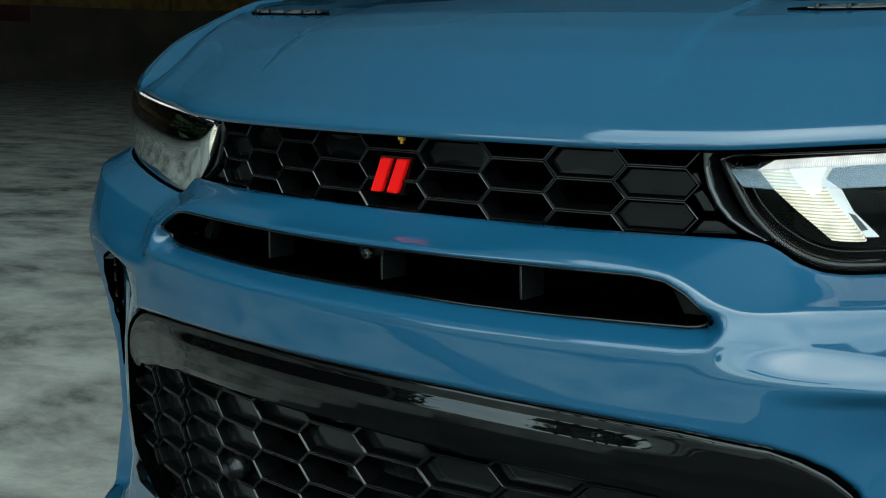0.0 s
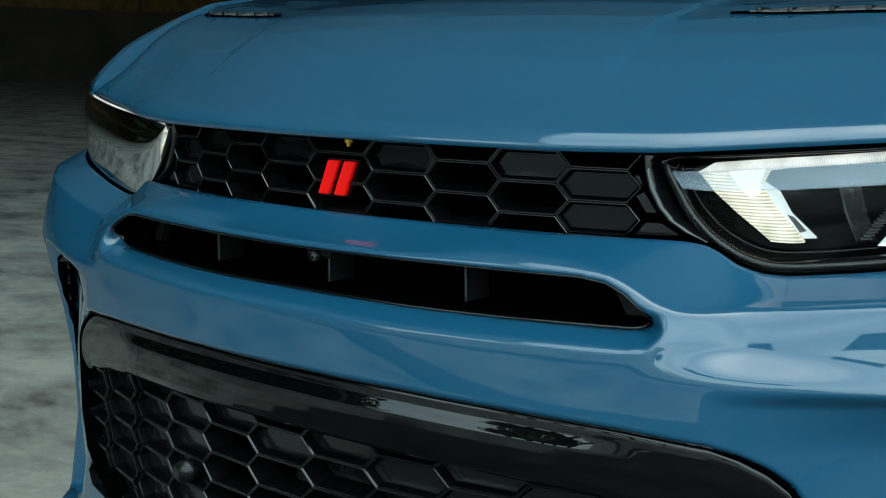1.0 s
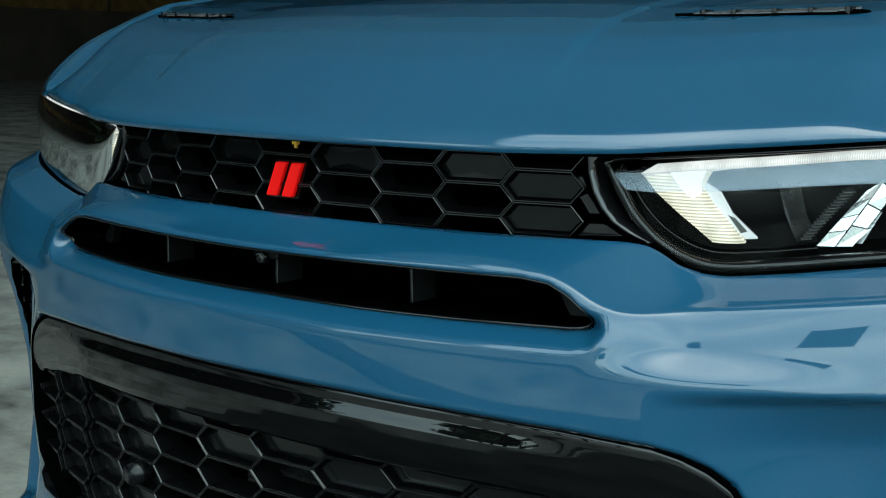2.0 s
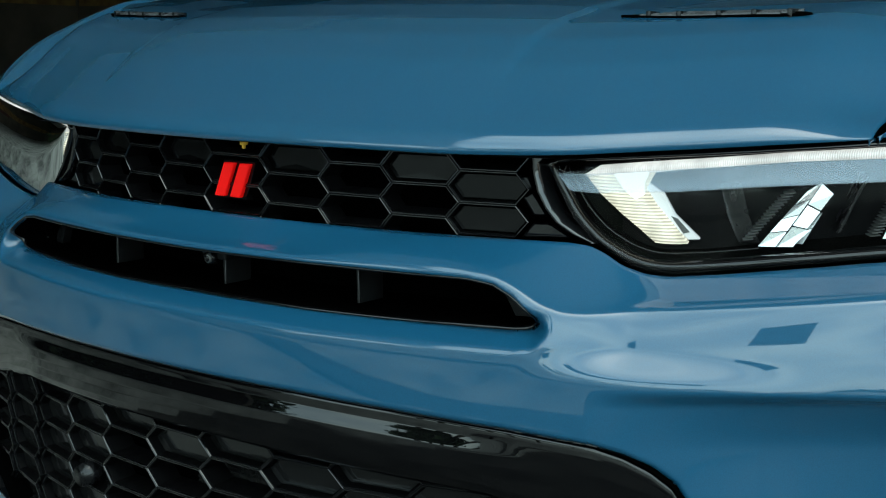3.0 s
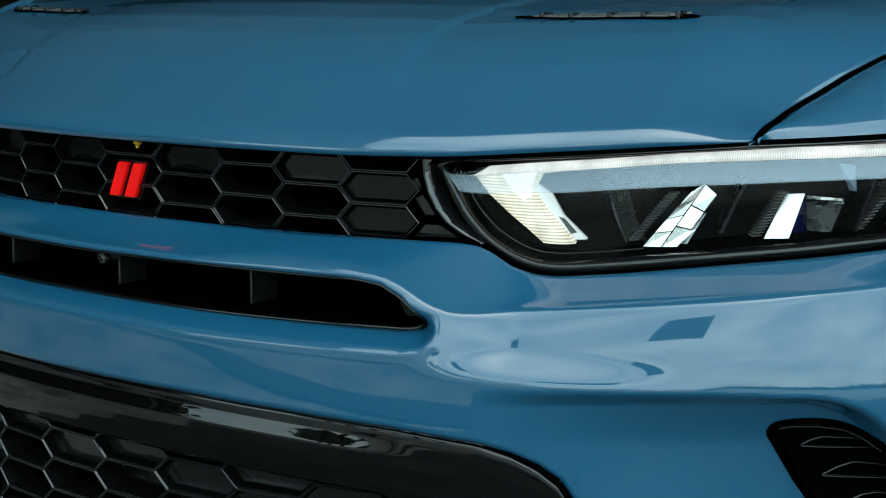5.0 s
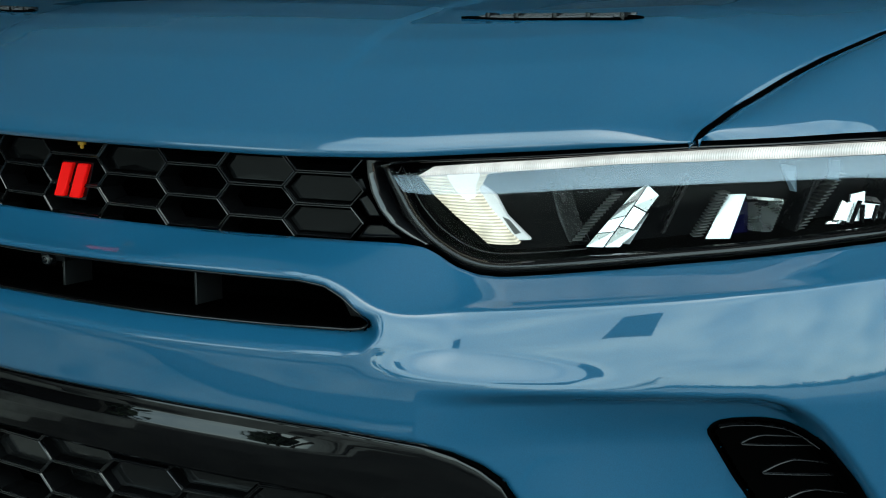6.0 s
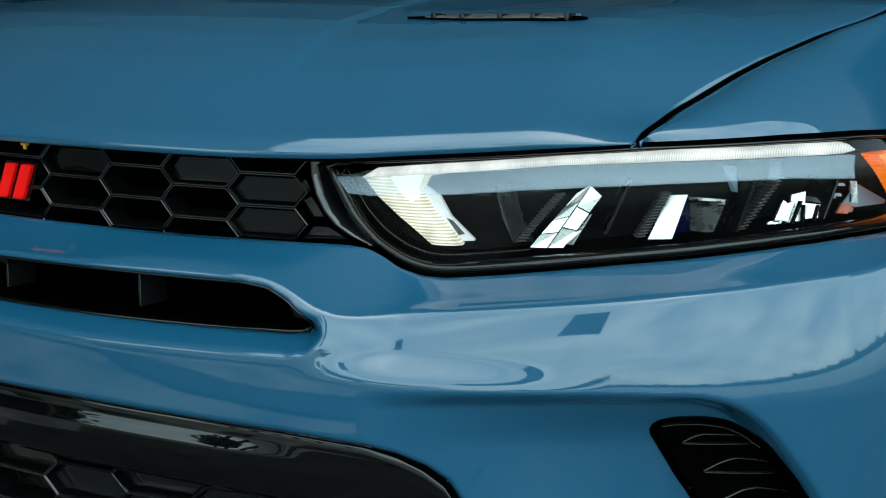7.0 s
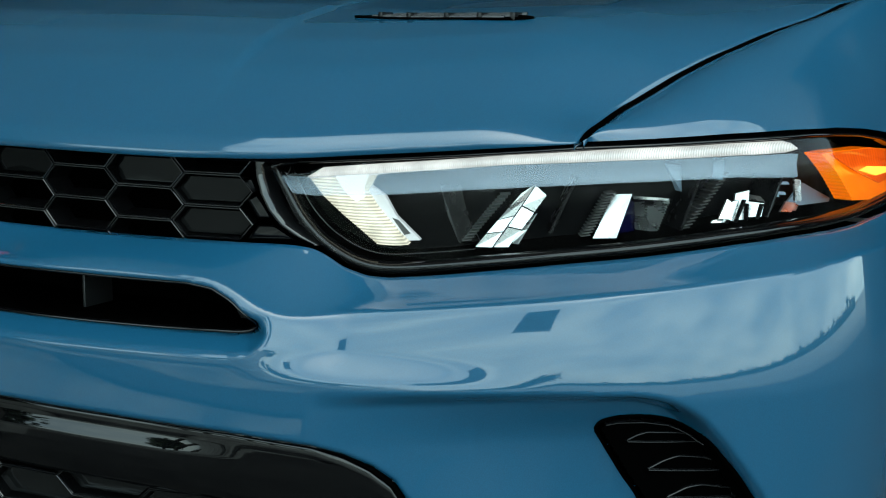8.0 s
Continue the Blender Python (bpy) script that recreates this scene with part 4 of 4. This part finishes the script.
ASPHALT = mat("dark_asphalt", (0.05, 0.05, 0.05), 0.85)
a_tx, _ = noise_to(ASPHALT, "Base Color", 2.6, 0, 0, 12.0, (1, 1.6, 1), dark=(0.010, 0.0098, 0.009), light=(0.085, 0.080, 0.072), at=(0.36, 0.66))
a_tx.inputs["Roughness"].default_value = 0.68
bump(ASPHALT, 90, .5, .004)
apron = bmesh.new()
for x, y in ((-.85, -1.75), (.6, -1.75), (1.5, -2.6), (9, -2.6), (9, 24), (-.85, 24)):
    apron.verts.new((x, y, .005))
bmesh.ops.extrude_face_region(apron, geom=[apron.faces.new(apron.verts[:])])
for v in apron.verts[:6]:
    v.co.z = -.1
bmesh.ops.recalc_face_normals(apron, faces=apron.faces)
tagged(link_mesh("pavement", apron, ASPHALT, None, "", False), "dark asphalt apron beside the pale concrete", "pavement", kind="structure")
# two dark strips of ragged width across the paving
for x0, y0, x1, y1, w in ((-7, -3.9, 4.2, -1.25, .17), (-6, -3.7, 7, -2.3, .28)):
    tb = bmesh.new()
    way = Vector((x1 - x0, y1 - y0, 0)).normalized()
    side = Vector((-way.y, way.x, 0)) * w / 2
    rngs = random.Random(int(w * 100))
    lo_row, hi_row = [], []
    for q in range(41):
        c = Vector((x0, y0, .0125)).lerp(Vector((x1, y1, .0125)), q / 40)
        k = rngs.uniform(.75, 1.25)
        lo_row.append(c - side * k), hi_row.append(c + side * k)
    va, vb = [tb.verts.new(c) for c in lo_row], [tb.verts.new(c) for c in hi_row]
    for q in range(40):
        tb.faces.new((va[q], va[q + 1], vb[q + 1], vb[q]))
    ext = bmesh.ops.extrude_face_region(tb, geom=tb.faces[:])
    for v in ext["geom"]:
        if isinstance(v, bmesh.types.BMVert):
            v.co.z = .0
    bmesh.ops.recalc_face_normals(tb, faces=tb.faces)
    tagged(link_mesh("dark_strip", tb, DARK_STRIP, None, "", False), "dark ragged strip across the yard paving", "paving joint", kind="structure")
slab("wall_north", (-30, 24, 0), (12, 24.4, 6), WALL, "dark painted hall wall", "wall")
slab("wall_west", (-30.4, -12, 0), (-30, 24.4, 6), WALL, "dark painted hall wall at the far side", "wall")
slab("wall_south", (-30, -12.4, 0), (-8.5, -12, 6), WALL, "dark hall wall beside the opening", "wall")
slab("wall_east", (5.0, 5.1, 0), (5.4, 24, 6), WALL, "dark hall wall beside the open bay", "wall")
slab("trim_north", (-29.9, 23.97, 2.05), (11.9, 24.0, 2.9), OCHRE, "ochre painted band along the wall", "wall band")
slab("trim_west", (-30.0, -11.9, 2.05), (-29.97, 23.9, 2.9), OCHRE, "ochre painted band along the wall", "wall band")
RUST = mat("dark_red_painted_band", (0.06, 0.012, 0.01), 0.7)
noise_to(RUST, "Base Color", 1.6, 0, 0, 6.0, dark=(0.03, 0.010, 0.008), light=(0.085, 0.016, 0.012))
for y in (2.0, 8.5, 15.5):
    slab("trim_red", (-30.0, y, 1.6), (-29.97, y + 3.6, 2.03), RUST, "dark red painted panel under the ochre band", "wall band")
for x in (-27.0, -20.0, -13.0, -6.0):
    slab("trim_red_north", (x, 23.97, 1.6), (x + 3.8, 24.0, 2.03), RUST, "dark red painted panel under the ochre band", "wall band")
roof = bmesh.new()
under_side = [roof.verts.new((x, y, 6.0)) for x, y in ((-31, -1.15), (2.3, -1.15), (7.4, 2.9), (14, 2.9), (14, 25), (-31, 25))]
upper_side = bmesh.ops.extrude_face_region(roof, geom=[roof.faces.new(under_side)])
for v in upper_side["geom"]:
    if isinstance(v, bmesh.types.BMVert):
        v.co.z = 6.3
bmesh.ops.recalc_face_normals(roof, faces=roof.faces)
tagged(link_mesh("ceiling", roof, ROOF, None, "", False), "pale painted hall roof above the car", "roof", kind="structure")
slab("ceiling_wing", (-31, -12.5, 6.0), (-1.2, -1.15, 6.3), ROOF, "pale painted roof over the side wing", "roof")


# ---- trees beyond the yard ----
def clumps(bm, rng, centre, spread, size, n):
    for _ in range(n):
        c = Vector((rng.gauss(0, 1) * spread[0], rng.gauss(0, 1) * spread[1], rng.gauss(0, 1) * spread[2])) + Vector(centre)
        r = size * rng.uniform(.5, 1.3)
        q = [bm.verts.new(c + Vector((rng.uniform(-1, 1), rng.uniform(-1, 1), rng.uniform(-1, 1))) * r) for _ in range(4)]
        for f in ((0, 1, 2), (0, 2, 3), (0, 1, 3), (1, 2, 3)):
            bm.faces.new([q[k] for k in f])


rng = random.Random(4)
row = bmesh.new()
for i in range(150):
    az = radians(18 + i * .75)
    d = rng.uniform(85, 110)
    h = rng.uniform(1.2, 2.8)
    clumps(row, rng, (math.sin(az) * d, -math.cos(az) * d, h * .42), (1.4, 1.4, h * .24), .85, 34)
tagged(link_mesh("tree_line", row, FOLIAGE, None, "", False), "dark row of distant trees along the yard", "trees", kind="stuff")

grove = bmesh.new()
for i in range(44):
    az = radians(-80 + i * 1.1 + rng.uniform(-.5, .5))
    d = rng.uniform(17, 23)
    h = rng.uniform(7.5, 11.0) * (1.0 if i < 40 else .6)
    for q in range(9):
        z = h * (.08 + .1 * q)
        clumps(grove, rng, (math.sin(az) * d, -math.cos(az) * d, z), (.65, .65, .4), .55, 14)
tagged(link_mesh("grove", grove, FOLIAGE, None, "", False), "tall dark green trees standing along the yard", "trees", kind="stuff")

# ---- rest of the car, plain ----
TYRE = mat("tyre_rubber", (0.02, 0.02, 0.02), 0.8)
bump(TYRE, 120, .3, .002)
DARKGLASS = mat("tinted_window_glass", (0.01, 0.012, 0.014), 0.03, 0.0, 0.5)


def hull(name, ys, ring, material, label, cap=True):
    """A loft of mirrored cross-sections along the car."""
    loops = []
    for y in ys:
        half = ring(y)
        loops.append([(x, y, z) for x, z in half] + [(-x, y, z) for x, z in half[::-1]])
    return loft(name, loops, material, car, label, closed=False)


ys = np.linspace(1.7, 4.42, 28)
belt = lambda y: float(np.interp(y, [1.7, 3.9, 4.3, 4.42], [1.03, 1.06, 1.02, .86]))
wide = lambda y: float(np.interp(y, [1.7, 2.5, 3.6, 4.2, 4.42], [.918, .918, .92, .86, .74]))
hull("lower_body", ys, lambda y: [(wide(y) - .06, .24), (wide(y), .34), (wide(y) + .004, .62), (wide(y) - .01, .88), (wide(y) - .05, belt(y))], PAINT, "plain blue rear body")
cy = np.linspace(1.62, 4.36, 28)
roofz = lambda y: float(np.interp(y, [1.62, 2.0, 2.35, 2.8, 3.5, 3.9, 4.36], [1.09, 1.33, 1.53, 1.585, 1.565, 1.48, 1.06]))
hull("cabin", cy, lambda y: [(wide(y) - .06, min(belt(y), roofz(y))), (wide(y) - .15, .5 * (belt(y) + roofz(y))), (wide(y) - .24, roofz(y) - .05), (wide(y) - .34, roofz(y)), (0.0001, roofz(y) + .015)], DARKGLASS, "tinted cabin glass")
hull("roof_panel", np.linspace(2.38, 3.85, 14), lambda y: [(wide(y) - .245, roofz(y) - .045), (wide(y) - .33, roofz(y) + .008), (0.0001, roofz(y) + .024)], PAINT, "plain blue roof")
tail = bmesh.new()
box(tail, (-.74, 4.38, .3), (.74, 4.46, .9), .03)
part("tail_panel", tail, PAINT, car)
floor_pan = bmesh.new()
box(floor_pan, (-.80, .40, .22), (.80, 4.3, .30), .02)
part("floor_pan", floor_pan, VOID, car)
well = bmesh.new()
box(well, (-.60, .42, .30), (.60, 1.75, .84), .03)
part("engine_bay", well, VOID, car)
for x in (-.80, .80):
    for y in (.97, 3.60):
        wheel = new("wheel")
        wheel.parent = car
        wheel.location = (x, y, .345)
        wb = bmesh.new()
        bmesh.ops.create_cone(wb, cap_ends=True, segments=48, radius1=.345, radius2=.345, depth=.215, matrix=Matrix.Rotation(radians(90), 4, "Y"))
        bmesh.ops.bevel(wb, geom=[e for e in wb.edges if len(e.link_faces) == 2 and e.calc_face_angle() > 1], offset=.035, segments=3, affect="EDGES")
        part("tyre", wb, TYRE, wheel)
        rb = bmesh.new()
        o = .095 if x > 0 else -.095
        bmesh.ops.create_cone(rb, cap_ends=True, segments=40, radius1=.235, radius2=.235, depth=.03, matrix=Matrix.Translation((o, 0, 0)) @ Matrix.Rotation(radians(90), 4, "Y"))
        bmesh.ops.bevel(rb, geom=[e for e in rb.edges if e.calc_face_angle() > 1], offset=.008, segments=2, affect="EDGES")
        part("rim", rb, SATIN, wheel)


# ---- single trees and an added reflection panel beyond the yard ----
BARK = mat("grey_brown_bark", (0.09, 0.07, 0.05), 0.9)
noise_to(BARK, "Base Color", 9, 0, 0, 5.0, dark=(0.05, 0.04, 0.03), light=(0.13, 0.10, 0.075))
bump(BARK, 30, .5, .02)
STEEL = mat("dull_galvanised_steel", (0.22, 0.23, 0.24), 0.5, 0.8)
noise_to(STEEL, "Roughness", 12, 0.4, 0.65)
BOARD = mat("dark_reflection_panel", (0.025, 0.03, 0.035), 0.6)
noise_to(BOARD, "Base Color", 2.0, 0, 0, 5.0, dark=(0.018, 0.022, 0.026), light=(0.035, 0.04, 0.046))


def limb(bm, a, b, r0, r1, n=7):
    """A tapered round limb from a to b."""
    a, b = Vector(a), Vector(b)
    turn = (b - a).to_track_quat("Z", "Y").to_matrix().to_4x4()
    bmesh.ops.create_cone(bm, cap_ends=True, segments=n, radius1=r0, radius2=r1, depth=(b - a).length, matrix=Matrix.Translation((a + b) / 2) @ turn)


def tree(az, d, height, spread, seed):
    rg = random.Random(seed)
    root = new("tree", None)
    root.location = (math.sin(radians(az)) * d, -math.cos(radians(az)) * d, 0)
    tagged(root, "broad dark green tree standing beyond the paved yard", "tree", group="trees beyond the yard")
    wood, leaves = bmesh.new(), bmesh.new()
    limb(wood, (0, 0, 0), (0, 0, height * .45), height * .03, height * .018)
    for k in range(9):
        a, z = k * 2.4 + rg.uniform(-.3, .3), height * rg.uniform(.28, .5)
        tip = Vector((math.cos(a) * spread * rg.uniform(.4, .8), math.sin(a) * spread * rg.uniform(.4, .8), height * rg.uniform(.55, .85)))
        limb(wood, (0, 0, z), tip, height * .012, height * .004, 5)
        clumps(leaves, rg, tip, (spread * .28, spread * .28, height * .09), height * .05, 60)
    clumps(leaves, rg, (0, 0, height * .72), (spread * .3, spread * .3, height * .13), height * .05, 160)
    part("trunk", wood, BARK, root)
    part("crown", leaves, FOLIAGE, root, smooth=False)


for k, (az, d, height, spread) in enumerate(((24.0, 30, 4.2, 1.4), (22.0, 33, 3.0, 1.2), (13.0, 34, 3.6, 1.8), (9, 27, 6.0, 2.0), (5.5, 25, 7.2, 2.0), (2.5, 26, 8.4, 2.1), (-.5, 24, 8.2, 1.9), (-3.5, 25, 8.8, 1.9), (-6.2, 26, 8.0, 1.6))):
    tree(az, d, height, spread, 20 + k)

# added out of view, sheared so its dark reflection lies level on the bumper
board = new("reflection_panel")
board.location = (4.6, -13.2, 0)
board.rotation_euler = (0, 0, radians(16.5))
tagged(board, "added dark panel on a thin mast, unseen, for a bumper reflection", "sign board")
bb_ = box(bmesh.new(), (-.84, -.06, 6.7), (.84, .06, 8.4), .02)
for v in bb_.verts:
    v.co.z -= .28 * v.co.x
part("panel", bb_, BOARD, board, "", False)
fr_ = bmesh.new()
for lo, hi in (((-.90, -.09, 6.63), (.90, .09, 6.7)), ((-.90, -.09, 8.4), (.90, .09, 8.47)), ((-.90, -.09, 6.7), (-.84, .09, 8.4)), ((.84, -.09, 6.7), (.90, .09, 8.4))):
    box(fr_, lo, hi)
for v in fr_.verts:
    v.co.z -= .28 * v.co.x
part("frame", fr_, STEEL, board, "", False)
mast = bmesh.new()
limb(mast, (.0, -.14, 0), (.0, -.14, 8.3), .006, .006, 12)
part("mast", mast, STEEL, board)
